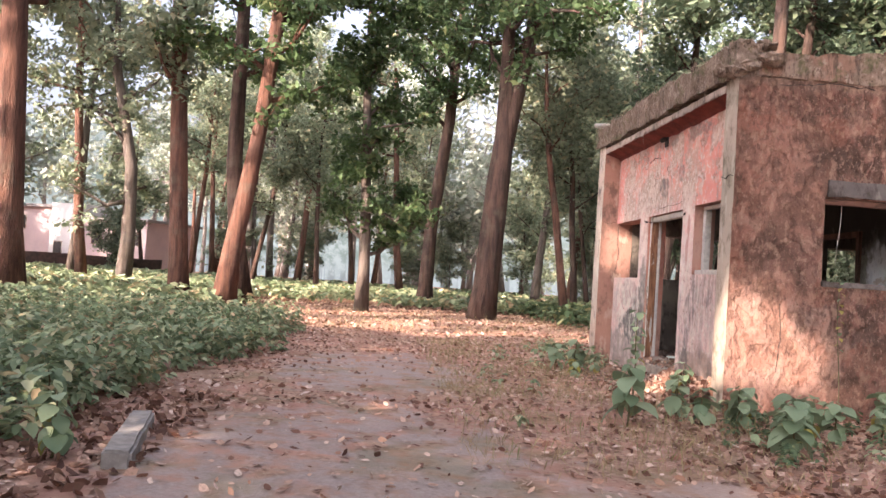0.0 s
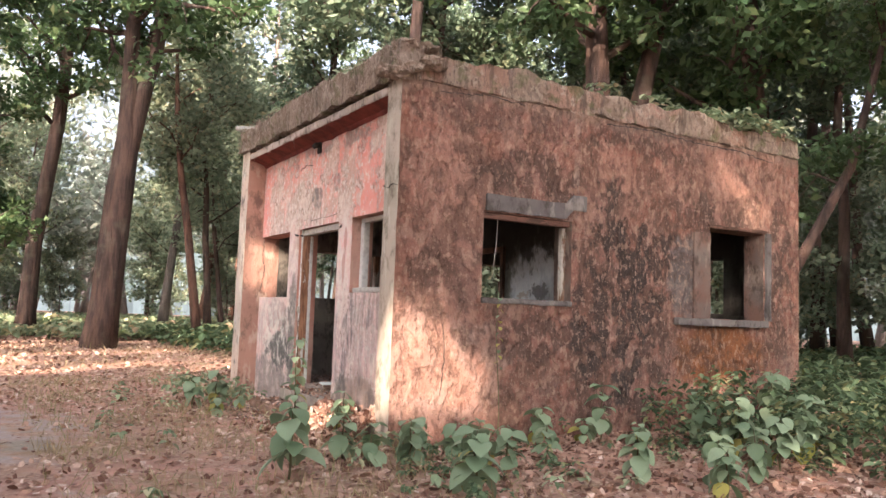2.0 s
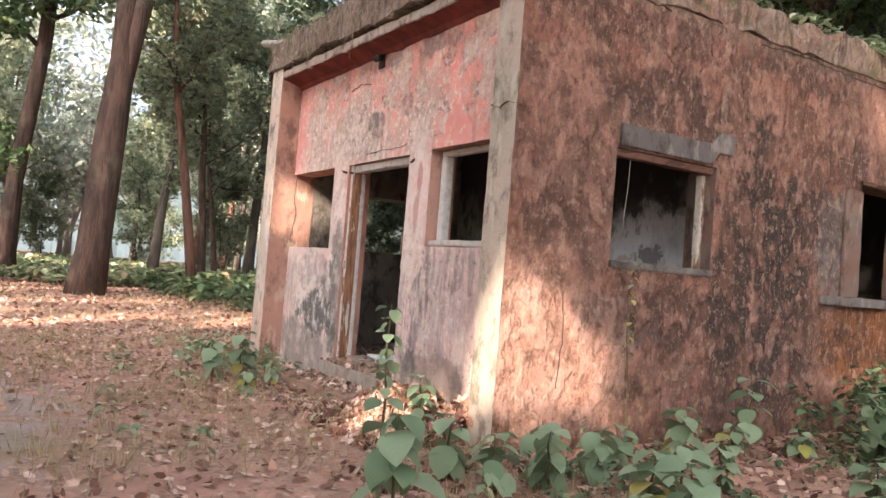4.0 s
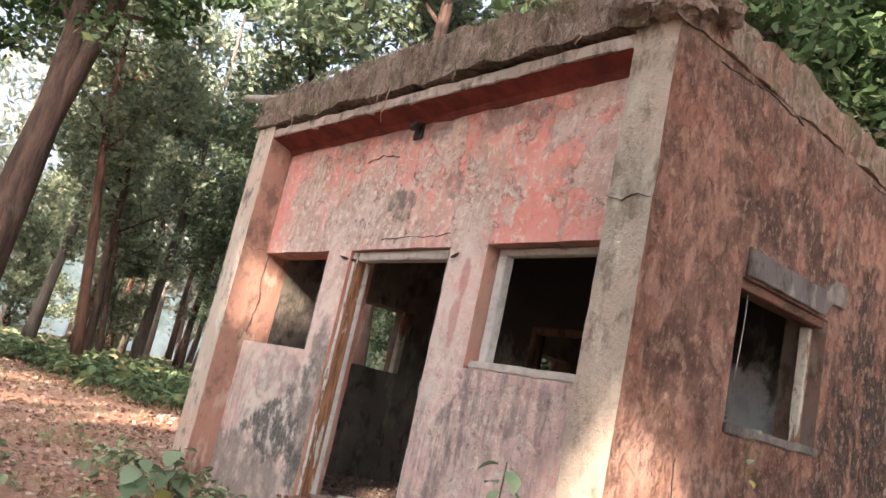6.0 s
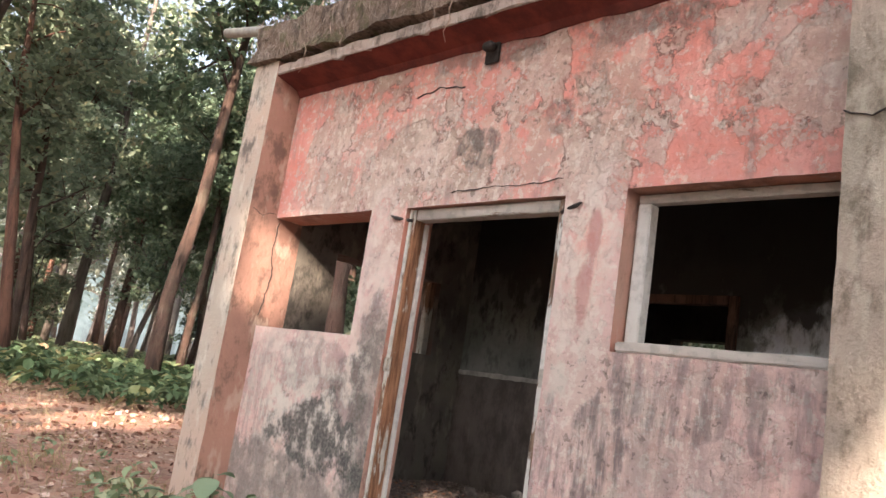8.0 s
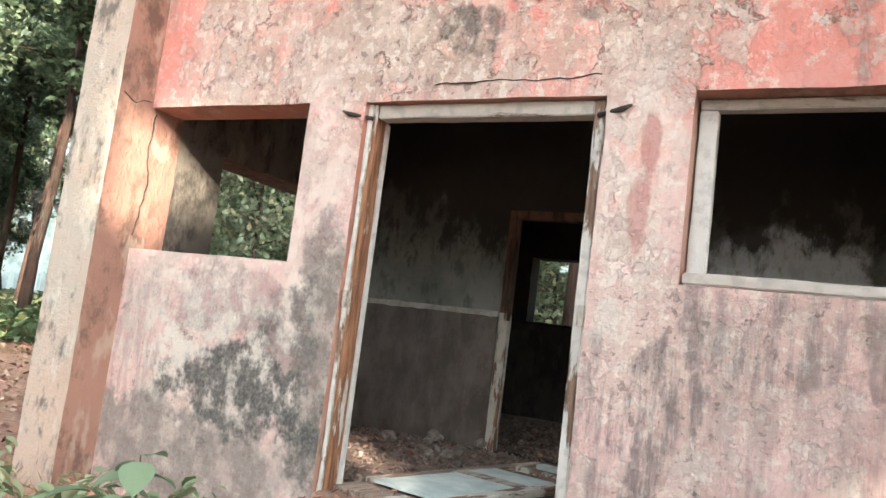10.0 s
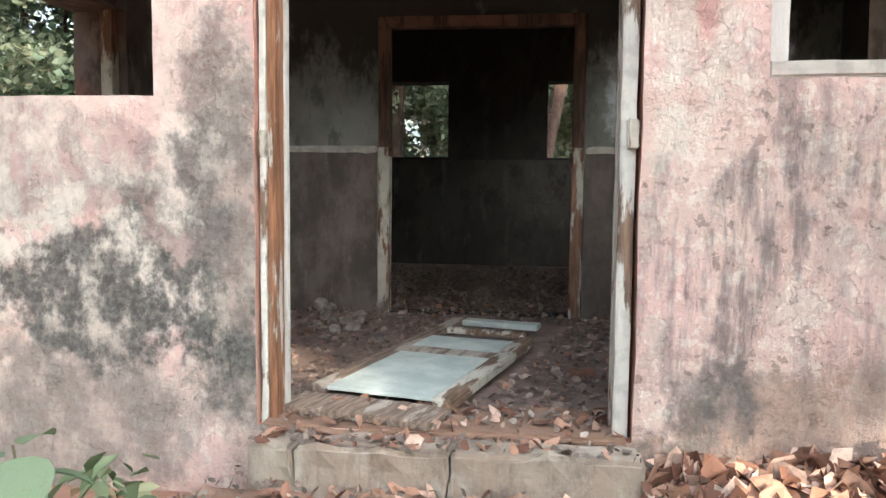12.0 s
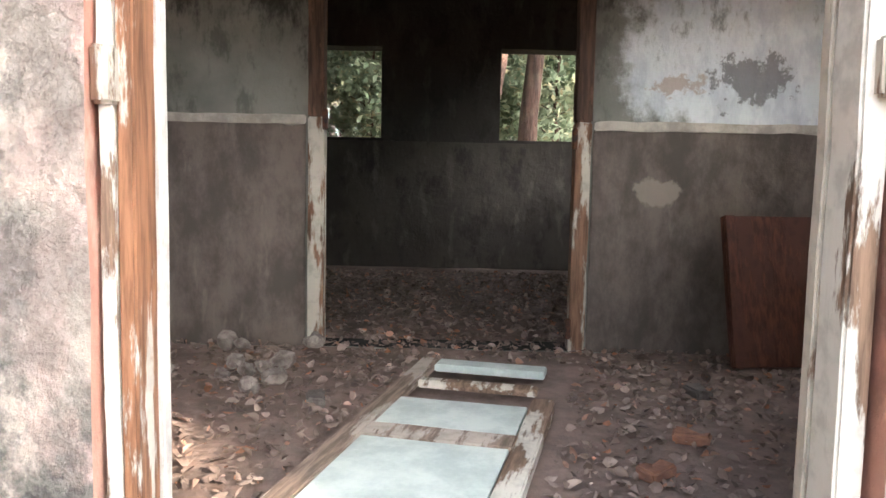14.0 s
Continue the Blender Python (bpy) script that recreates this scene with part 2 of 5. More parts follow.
    c = n.mix(n.math("MULTIPLY", n.blob((4.65, 0, 0.62), (0.85, 1, 0.45), mid, 0.3), 0.8), c, n.mix(n.step(flake, 0.4, 0.6), (0.238, 0.0891, 0.0264), (0.091, 0.0363, 0.0185)))
    # Near corner paled once more, so the sun pool there is partly colour.
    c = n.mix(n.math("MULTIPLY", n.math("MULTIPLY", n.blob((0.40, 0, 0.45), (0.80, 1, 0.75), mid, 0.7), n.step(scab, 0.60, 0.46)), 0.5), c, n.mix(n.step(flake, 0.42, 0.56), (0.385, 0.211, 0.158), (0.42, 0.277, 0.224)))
    c = n.mix(n.math("MULTIPLY", n.math("MULTIPLY", n.blob((2.16, 0, 2.95), (0.045, 1, 0.75), thin, 0.3), n.step(drip, 0.58, 0.42)), 0.6), c, (0.322, 0.238, 0.191))
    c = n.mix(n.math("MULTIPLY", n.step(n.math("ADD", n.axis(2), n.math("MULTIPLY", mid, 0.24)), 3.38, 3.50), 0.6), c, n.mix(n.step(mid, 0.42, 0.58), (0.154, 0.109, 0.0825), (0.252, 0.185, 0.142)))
    fleck = n.noise(12, (1, 1, 0.68), detail=9, rough=0.62, shift=(6, 0, 2))
    c = n.mix(n.math("MULTIPLY", n.step(fleck, 0.545, 0.58), 0.40), c, n.mix(n.step(mid, 0.44, 0.58), (0.47, 0.31, 0.225), (0.36, 0.215, 0.15)))
    c = n.mix(n.math("MULTIPLY", n.step(fleck, 0.45, 0.41), 0.45), c, (0.085, 0.05, 0.036))
    crumb = n.noise(34, (1, 1, 0.6), detail=7, rough=0.66, shift=(3, 0, 7))
    c = n.mix(n.math("MULTIPLY", n.step(crumb, 0.57, 0.62), 0.45), c, (0.44, 0.30, 0.23))
    c = n.mix(n.math("MULTIPLY", n.step(crumb, 0.42, 0.37), 0.5), c, (0.07, 0.045, 0.034))
    h = n.math("ADD", n.math("MULTIPLY", n.step(scab, 0.46, 0.56), -1.3), n.math("ADD", fine, n.math("ADD", n.math("MULTIPLY", mid, 2.2), n.math("MULTIPLY", drip, 1.2))))
    return n.done(c, h, 0.85, 0.02)


def plaster_plain(name, tones, dark, dark_amount, pale=None, seed=0, bump=0.5):
    """Plain old plaster in two tones, with dark and pale patches."""
    n = Nodes(name)
    big, mid, fine = n.noise(1.5, detail=6, shift=(seed, 2, 0)), n.noise(5.5, (1, 1, 0.6), detail=8, rough=0.7, shift=(seed, 0, 5)), n.noise(26, detail=6, rough=0.7)
    c = n.mix(n.step(big, 0.35, 0.65), *tones)
    c = n.mix(n.math("MULTIPLY", n.step(mid, 0.49, 0.64), dark_amount), c, dark)
    if pale:
        c = n.mix(n.math("MULTIPLY", n.step(n.noise(7, (1, 1, 0.4), detail=7, shift=(seed, 9, 1)), 0.55, 0.66), 0.6), c, pale)
    return n.done(c, n.math("ADD", fine, n.math("MULTIPLY", mid, 2.0)), bump, 0.015)


def plaster_partition():
    """Grey-brown inside plaster, with a bluish white patch left of the old wash."""
    n = Nodes("partition_plaster")
    mid, fine = n.noise(5.0, (1, 1, 0.5), detail=8, rough=0.7), n.noise(26, detail=6, rough=0.7)
    c = n.mix(n.step(n.noise(1.5, detail=5), 0.35, 0.65), (0.27, 0.265, 0.235), (0.16, 0.16, 0.14))
    c = n.mix(n.math("MULTIPLY", n.step(mid, 0.5, 0.62), 0.6), c, (0.075, 0.075, 0.065))
    c = n.mix(n.math("MULTIPLY", n.blob((2.51, 1.12, 1.48), (1, 0.62, 0.46), n.noise(4, detail=10, rough=0.7), 0.35), 0.97), c, n.mix(n.step(mid, 0.44, 0.64), (0.80, 0.83, 0.86), (0.60, 0.63, 0.68)))
    c = n.mix(n.math("MULTIPLY", n.blob((2.51, 1.47, 1.32), (1, 0.12, 0.05), n.noise(9, detail=10, rough=0.75), 1.3), 0.6), c, (0.40, 0.27, 0.19))
    c = n.mix(n.math("MULTIPLY", n.blob((2.51, 1.12, 1.36), (1, 0.16, 0.10), n.noise(9, detail=10, rough=0.75, shift=(4, 1, 1)), 1.4), 0.8), c, (0.16, 0.15, 0.16))
    # Upper wall goes near black: shade below the ceiling, painted into the plaster.
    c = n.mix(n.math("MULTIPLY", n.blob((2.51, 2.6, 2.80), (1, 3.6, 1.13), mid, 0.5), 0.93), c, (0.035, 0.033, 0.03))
    return n.done(c, n.math("ADD", fine, n.math("MULTIPLY", mid, 2.0)), 0.5, 0.012)


def dado_paint():
    n = Nodes("brown_dado_plaster", 0.75)
    mid, fine = n.noise(4.0, (1, 1, 0.6), detail=8, rough=0.7), n.noise(30, detail=5, rough=0.7)
    c = n.mix(n.step(mid, 0.38, 0.62), (0.165, 0.132, 0.112), (0.085, 0.07, 0.06))
    c = n.mix(n.math("MULTIPLY", n.step(n.noise(12, (1, 1, 0.25), detail=6, shift=(0, 4, 0)), 0.58, 0.70), 0.35), c, (0.24, 0.20, 0.165))
    # bare plaster knocked through beside the inner doorway
    c = n.mix(n.math("MULTIPLY", n.blob((2.50, 1.55, 0.80), (0.3, 0.09, 0.06), n.noise(7, detail=8), 0.7), 0.7), c, (0.30, 0.26, 0.215))
    return n.done(c, n.math("ADD", fine, mid), 0.35, 0.01)


def rough_parapet(name, wash):
    """Eroded cement coping, grey-brown with pale scars, dark runs and some moss."""
    n = Nodes(name, 0.95)
    mid, fine = n.noise(3.6, detail=10, rough=0.68, warp=0.3), n.noise(26, (1, 1, 0.55), detail=7, rough=0.72)
    run = n.noise(11, (1, 1, 0.16), detail=8, rough=0.7, shift=(2, 5, 1))
    c = n.mix(n.step(mid, 0.40, 0.58), (0.215, 0.155, 0.115), (0.335, 0.255, 0.195))
    c = n.mix(n.math("MULTIPLY", n.step(n.noise(1.6, detail=8, shift=(4, 4, 2)), 0.50, 0.60), 0.6), c, wash)
    c = n.mix(n.math("MULTIPLY", n.step(n.noise(6.0, detail=8, rough=0.66, shift=(1, 6, 6)), 0.55, 0.60), 0.65), c, (0.46, 0.375, 0.30))
    c = n.mix(n.math("MULTIPLY", n.step(run, 0.50, 0.60), 0.65), c, (0.085, 0.062, 0.047))
    c = n.mix(n.math("MULTIPLY", n.step(fine, 0.54, 0.62), 0.6), c, (0.07, 0.052, 0.04))
    c = n.mix(n.math("MULTIPLY", n.step(n.noise(5.0, detail=8, shift=(8, 6, 2)), 0.54, 0.62), 0.55), c, (0.12, 0.13, 0.05))
    return n.done(c, n.math("ADD", fine, n.math("MULTIPLY", mid, 2.5)), 1.0, 0.035)


def old_wood(name, paint, bare, share, grain=(8, 8, 0.7), rough=0.7):
    """Painted timber, the paint flaked off to the bare wood by a share."""
    n = Nodes(name, rough)
    g = n.noise(6.0, grain, detail=7, rough=0.65)
    chip = n.noise(5.0, tuple(0.35 if s < 2 else 1.6 for s in grain), detail=8, rough=0.65, shift=(2, 3, 1))
    wood = n.mix(n.step(g, 0.36, 0.64), bare, tuple(v * 0.45 for v in bare))
    old = n.mix(n.math("MULTIPLY", n.step(n.noise(16, detail=6), 0.46, 0.66), 0.5), paint, tuple(v * 0.55 for v in paint))
    m = n.step(chip, 0.5 - (share - 0.5) * 0.5 - 0.02, 0.5 - (share - 0.5) * 0.5 + 0.03)
    c = n.mix(m, old, wood)
    return n.done(c, n.math("SUBTRACT", n.math("MULTIPLY", g, 0.6), m), 0.5, 0.008)


def ground_soil():
    """Trodden red-brown earth under leaf litter, with worn grey tarmac showing through."""
    n = Nodes("litter_covered_earth", 0.95)
    big, mid, fine = n.noise(0.35, detail=6), n.noise(2.2, detail=7, rough=0.65), n.noise(34, detail=7, rough=0.75)
    c = n.mix(n.step(mid, 0.36, 0.64), (0.55, 0.295, 0.215), (0.38, 0.205, 0.15))
    c = n.mix(n.math("MULTIPLY", n.step(big, 0.45, 0.62), 0.6), c, (0.36, 0.25, 0.16))
    bits = n.ramp(n.cells(26, (1, 1, 0.1)), ((0.0, (0.17, 0.10, 0.07)), (0.45, (0.37, 0.23, 0.165)), (0.8, (0.47, 0.32, 0.24)), (1.0, (0.56, 0.42, 0.33))))
    c = n.mix(n.math("MULTIPLY", n.step(n.noise(5, detail=6, shift=(3, 3, 0)), 0.42, 0.56), 0.75), c, bits)
    road = n.math("MAXIMUM", n.blob((-4.0, -3.6, GZ), (1.5, 2.9, 5), mid, 0.5), n.blob((-3.9, 2.0, GZ), (1.3, 2.0, 5), mid, 0.5))
    road = n.math("MAXIMUM", road, n.math("MULTIPLY", n.blob((-1.9, -4.2, GZ), (1.5, 1.2, 5), mid, 0.5), 0.8))
    tar = n.mix(n.step(fine, 0.35, 0.65), (0.33, 0.27, 0.245), (0.45, 0.375, 0.34))
    c = n.mix(n.math("MULTIPLY", n.math("MULTIPLY", road, 0.8), n.math("ADD", n.step(n.noise(3.0, detail=6, shift=(4, 4, 1)), 0.66, 0.42), 0.0)), c, tar)
    grass = n.step(n.noise(1.2, detail=6, shift=(8, 3, 0)), 0.52, 0.66)
    c = n.mix(n.math("MULTIPLY", grass, 0.35), c, (0.17, 0.165, 0.065))
    return n.done(c, n.math("ADD", n.math("MULTIPLY", fine, 1.0), n.math("MULTIPLY", mid, 1.5)), 0.7, 0.03)


def foliage(name, stops, rough=0.5, light=0.35, shade=0.5):
    """Leaves, each of its own tone, that let some light through."""
    n = Nodes(name, rough)
    c = n.ramp(n.island(), stops)
    # Broad noise darkens whole clumps, putting shade into the leaf colour.
    c = n.mix(n.math("MULTIPLY", n.step(n.noise(0.55, detail=3), 0.42, 0.62), shade), c, (0.03, 0.05, 0.018))
    n.done(c)
    thin = n.add("ShaderNodeBsdfTranslucent")
    n.link(c, thin.inputs[0])
    both = n.add("ShaderNodeMixShader")
    both.inputs[0].default_value = light
    n.link(n.bsdf.outputs[0], both.inputs[1])
    n.link(thin.outputs[0], both.inputs[2])
    n.link(both.outputs[0], n.t.nodes["Material Output"].inputs[0])
    return n.mat


def big_leaf(name, a, b):
    """A broad leaf with veins; each piece takes its own tone."""
    n = Nodes(name, 0.55)
    vein = n.add("ShaderNodeTexWave", wave_type="BANDS", bands_direction="DIAGONAL")
    n.link(n.pos, vein.inputs["Vector"])
    vein.inputs["Scale"].default_value, vein.inputs["Distortion"].default_value = 9.0, 1.5
    c = n.mix(n.each(), a, b)
    c = n.mix(n.math("MULTIPLY", n.step(n.noise(14, detail=5), 0.55, 0.7), 0.35), c, (0.22, 0.20, 0.06))
    c = n.mix(n.math("MULTIPLY", vein.outputs["Fac"], 0.15), c, (0.25, 0.34, 0.16))
    n.done(c, vein.outputs["Fac"], 0.25, 0.004)
    thin = n.add("ShaderNodeBsdfTranslucent")
    n.link(c, thin.inputs[0])
    both = n.add("ShaderNodeMixShader")
    both.inputs[0].default_value = 0.25
    n.link(n.bsdf.outputs[0], both.inputs[1])
    n.link(thin.outputs[0], both.inputs[2])
    n.link(both.outputs[0], n.t.nodes["Material Output"].inputs[0])
    return n.mat


def bark(name, a, b):
    n = Nodes(name, 0.95)
    ridge, fine = n.noise(5.0, (1, 1, 0.14), detail=7, rough=0.7), n.noise(30, (1, 1, 0.4), detail=5)
    c = n.mix(n.step(ridge, 0.36, 0.64), a, b)
    c = n.mix(n.math("MULTIPLY", n.step(n.noise(1.6, detail=5), 0.5, 0.7), 0.4), c, (0.15, 0.135, 0.10))
    return n.done(c, n.math("ADD", n.math("MULTIPLY", ridge, 3.0), fine), 0.9, 0.04)


def plain(name, a, b, scale=8.0, rough=0.85, metal=0.0, bump=0.4):
    n = Nodes(name, rough, metal)
    k, fine = n.noise(scale, detail=7, rough=0.68), n.noise(scale * 6, detail=5)
    return n.done(n.mix(n.step(k, 0.36, 0.64), a, b), n.math("ADD", fine, k), bump, 0.01)


def islands(name, stops, rough=0.9):
    n = Nodes(name, rough)
    c = n.ramp(n.island(), stops)
    return n.done(n.mix(n.math("MULTIPLY", n.step(n.noise(30, detail=4), 0.45, 0.65), 0.35), c, (0.10, 0.065, 0.045)))


M_FRONT, M_SIDE = plaster_front(), plaster_side()
M_FIN = plaster_plain("bare_fin_plaster", ((0.40, 0.345, 0.275), (0.46, 0.365, 0.295)), (0.16, 0.13, 0.095), 0.85, (0.54, 0.48, 0.39), 3, 0.8)
M_FAR_FIN = plaster_plain("flaking_fin_plaster", ((0.52, 0.45, 0.37), (0.57, 0.43, 0.34)), (0.13, 0.115, 0.10), 0.85, (0.68, 0.64, 0.56), 8, 0.7)
# Inside plaster is near black: the room's shade is put into its colour.
M_IN = plaster_plain("shade_dark_inside_plaster", ((0.032, 0.029, 0.026), (0.048, 0.043, 0.037)), (0.018, 0.016, 0.015), 0.7, (0.07, 0.064, 0.056), 5)
M_FIN_IN = plaster_plain("orange_fin_plaster", ((0.42, 0.235, 0.175), (0.33, 0.185, 0.14)), (0.17, 0.105, 0.08), 0.9, (0.54, 0.42, 0.33), 12, 0.8)
# Room face of the far wall, darker than its cheek to carry indoor shade.
M_FAR_IN = plaster_plain("grey_far_wall_plaster", ((0.19, 0.165, 0.135), (0.12, 0.105, 0.09)), (0.035, 0.032, 0.028), 0.8, (0.27, 0.235, 0.19), 15)
M_REVEAL = plaster_plain("reveal_plaster", ((0.46, 0.20, 0.145), (0.44, 0.27, 0.21)), (0.19, 0.11, 0.085), 0.6, (0.54, 0.42, 0.34), 2)
M_PART, M_DADO = plaster_partition(), dado_paint()
# Back room dado, darkened to hold that room's shade.
M_DADO_BACK = plaster_plain("shade_dark_dado_plaster", ((0.075, 0.065, 0.056), (0.05, 0.043, 0.037)), (0.025, 0.022, 0.02), 0.7, (0.11, 0.10, 0.085), 7)
M_PARAPET, M_PARAPET_SIDE = rough_parapet("eroded_parapet", (0.30, 0.24, 0.19)), rough_parapet("eroded_side_parapet", (0.38, 0.215, 0.155))
M_BEAM = plaster_plain("beam_plaster", ((0.36, 0.30, 0.255), (0.43, 0.34, 0.285)), (0.11, 0.09, 0.075), 0.9, (0.58, 0.52, 0.46), 6, 0.8)
M_SOFFIT = plain("red_soffit", (0.20, 0.045, 0.033), (0.11, 0.028, 0.022), 4)
M_LINTEL = plaster_plain("grey_cement", ((0.125, 0.11, 0.103), (0.18, 0.155, 0.14)), (0.06, 0.048, 0.041), 0.85, (0.31, 0.275, 0.24), 1, 0.8)
M_REVEAL_SIDE = plaster_plain("side_reveal_plaster", ((0.165, 0.09, 0.065), (0.15, 0.12, 0.10)), (0.06, 0.042, 0.035), 0.8, (0.27, 0.21, 0.17), 9)
# Ceiling coloured almost black in place of the shade up there.
M_CEIL = plain("shade_dark_ceiling", (0.018, 0.016, 0.015), (0.011, 0.010, 0.010), 3)
M_FLOOR = plain("dusty_floor", (0.29, 0.21, 0.175), (0.18, 0.135, 0.115), 5, 0.95, 0, 0.8)
M_STEP = plaster_plain("worn_cement_step", ((0.40, 0.35, 0.29), (0.33, 0.255, 0.20)), (0.15, 0.12, 0.10), 0.6, (0.50, 0.45, 0.38), 4)
M_MUD = plain("red_mud", (0.33, 0.205, 0.145), (0.25, 0.16, 0.115), 6, 0.95, 0, 0.8)
M_FRAME_L = old_wood("rust_brown_timber", (0.56, 0.52, 0.46), (0.34, 0.165, 0.09), 0.58)
M_FRAME_R = old_wood("flaking_white_timber", (0.66, 0.64, 0.58), (0.30, 0.20, 0.14), 0.38)
M_FRAME_W = old_wood("grey_white_timber", (0.58, 0.56, 0.52), (0.36, 0.31, 0.26), 0.14)
M_FRAME_Y = old_wood("grey_white_timber_across", (0.50, 0.46, 0.41), (0.30, 0.23, 0.18), 0.22, (8, 0.7, 8))
M_FRAME_IN = old_wood("dull_cream_timber", (0.50, 0.46, 0.39), (0.26, 0.145, 0.09), 0.48)
M_FRAME_DARK = old_wood("dark_brown_timber", (0.17, 0.095, 0.065), (0.12, 0.07, 0.05), 0.5)
M_LINTEL_WOOD = old_wood("dark_red_timber", (0.16, 0.08, 0.056), (0.11, 0.06, 0.042), 0.5, (0.7, 8, 8))
M_PANEL = plain("faded_mint_paint", (0.66, 0.71, 0.66), (0.47, 0.53, 0.50), 5, 0.6, 0, 0.25)
M_RAIL = old_wood("door_rail_timber", (0.52, 0.45, 0.38), (0.35, 0.26, 0.20), 0.60, (0.8, 8, 8))
M_STILE = old_wood("door_stile_timber", (0.66, 0.62, 0.54), (0.30, 0.20, 0.14), 0.55, (0.8, 8, 8))
M_BOARD = old_wood("red_brown_board", (0.09, 0.036, 0.025), (0.13, 0.048, 0.03), 0.5)
M_IRON = plain("rusty_iron", (0.16, 0.07, 0.04), (0.06, 0.045, 0.04), 30, 0.8, 0.4)
M_DARK = plain("soot_black_iron", (0.035, 0.03, 0.028), (0.06, 0.05, 0.045), 20)
M_PIPE = plain("grey_cement_pipe", (0.42, 0.39, 0.34), (0.30, 0.28, 0.25), 12)
M_KERB = plain("grey_kerb_stone", (0.34, 0.31, 0.28), (0.24, 0.215, 0.195), 10, 0.9, 0, 0.7)
M_BRICK = plain("broken_brick", (0.30, 0.15, 0.10), (0.19, 0.105, 0.08), 14, 0.95)
M_STONE = islands("rubble_stone", ((0.0, (0.15, 0.125, 0.11)), (0.5, (0.25, 0.20, 0.17)), (0.92, (0.30, 0.21, 0.165)), (1.0, (0.42, 0.38, 0.34))))
M_SOIL = ground_soil()
M_LITTER = islands("dead_leaves", ((0.0, (0.13, 0.06, 0.042)), (0.25, (0.22, 0.11, 0.075)), (0.45, (0.42, 0.235, 0.16)), (0.7, (0.56, 0.365, 0.27)), (1.0, (0.70, 0.53, 0.43))))
M_LITTER_IN = islands("dusty_dead_leaves", ((0.0, (0.13, 0.097, 0.083)), (0.5, (0.26, 0.195, 0.165)), (0.85, (0.38, 0.30, 0.255)), (1.0, (0.42, 0.19, 0.11))))
M_DRY = islands("dry_grass_blades", ((0.0, (0.30, 0.21, 0.11)), (0.6, (0.42, 0.31, 0.18)), (1.0, (0.22, 0.23, 0.09))))
M_ROOT = islands("dead_roots", ((0.0, (0.16, 0.11, 0.08)), (0.6, (0.31, 0.23, 0.175)), (1.0, (0.44, 0.35, 0.28))))
M_LEAF = foliage("forest_leaves", ((0.0, (0.055, 0.095, 0.035)), (0.5, (0.09, 0.15, 0.06)), (0.85, (0.135, 0.20, 0.085)), (1.0, (0.20, 0.225, 0.10))))
# Mid, far and pale leaves and the far bark carry distance haze in their colour.
M_LEAF_MID = foliage("mid_haze_leaves", ((0.0, (0.105, 0.15, 0.09)), (0.5, (0.17, 0.225, 0.14)), (0.85, (0.24, 0.295, 0.185)), (1.0, (0.33, 0.33, 0.20))))
M_LEAF_FAR = foliage("far_haze_leaves", ((0.0, (0.30, 0.34, 0.28)), (0.5, (0.42, 0.46, 0.38)), (1.0, (0.54, 0.56, 0.46))))
M_BARK_FAR = bark("far_haze_bark", (0.27, 0.235, 0.215), (0.18, 0.155, 0.14))
M_LEAF_PALE = foliage("pale_haze_leaves", ((0.0, (0.16, 0.205, 0.13)), (0.5, (0.26, 0.31, 0.205)), (0.85, (0.34, 0.375, 0.255)), (1.0, (0.43, 0.38, 0.23))), shade=0.25)
M_WEED = foliage("weed_leaves", ((0.0, (0.15, 0.20, 0.10)), (0.40, (0.29, 0.36, 0.20)), (0.75, (0.44, 0.49, 0.30)), (0.90, (0.56, 0.52, 0.30)), (1.0, (0.54, 0.37, 0.23))), 0.45, 0.3, 0.25)
M_BUSH = foliage("bush_leaves", ((0.0, (0.06, 0.10, 0.045)), (0.45, (0.12, 0.175, 0.085)), (0.8, (0.20, 0.255, 0.135)), (0.93, (0.30, 0.31, 0.14)), (1.0, (0.42, 0.34, 0.17))), 0.5, 0.3, 0.3)
M_LITTER_DARK = islands("dark_dead_leaves", ((0.0, (0.10, 0.05, 0.036)), (0.4, (0.20, 0.105, 0.072)), (0.8, (0.33, 0.20, 0.14)), (1.0, (0.50, 0.34, 0.26))))
M_BIG = big_leaf("teak_leaf", (0.145, 0.21, 0.12), (0.29, 0.36, 0.225))
M_BIG_YELLOW = big_leaf("yellowing_leaf", (0.34, 0.32, 0.07), (0.42, 0.34, 0.10))
M_STEM = plain("green_brown_stem", (0.14, 0.13, 0.06), (0.10, 0.08, 0.05), 10)
M_BARK = bark("sal_bark", (0.11, 0.066, 0.05), (0.042, 0.028, 0.022))
M_BARK_RED = bark("red_brown_bark", (0.18, 0.09, 0.062), (0.075, 0.04, 0.03))
M_BARK_PALE = bark("grey_bark", (0.16, 0.13, 0.108), (0.08, 0.062, 0.052))
M_TRIM = plain("pale_chipped_plaster", (0.56, 0.51, 0.45), (0.36, 0.32, 0.28), 9)
M_RUBBLE = plain("dusty_rubble", (0.36, 0.31, 0.27), (0.20, 0.165, 0.145), 14, 0.95, 0, 0.8)

# ---- mesh helpers ----


def mesh_from(name, verts, faces, mats, smooth=False, slots=None):
    me = bpy.data.meshes.new(name)
    me.from_pydata([tuple(v) for v in verts], [], [tuple(f) for f in faces])
    for m in mats if isinstance(mats, (list, tuple)) else [mats]:
        me.materials.append(m)
    if slots is not None:
        me.polygons.foreach_set("material_index", slots)
    if smooth:
        me.polygons.foreach_set("use_smooth", [True] * len(me.polygons))
    me.update()
    return me


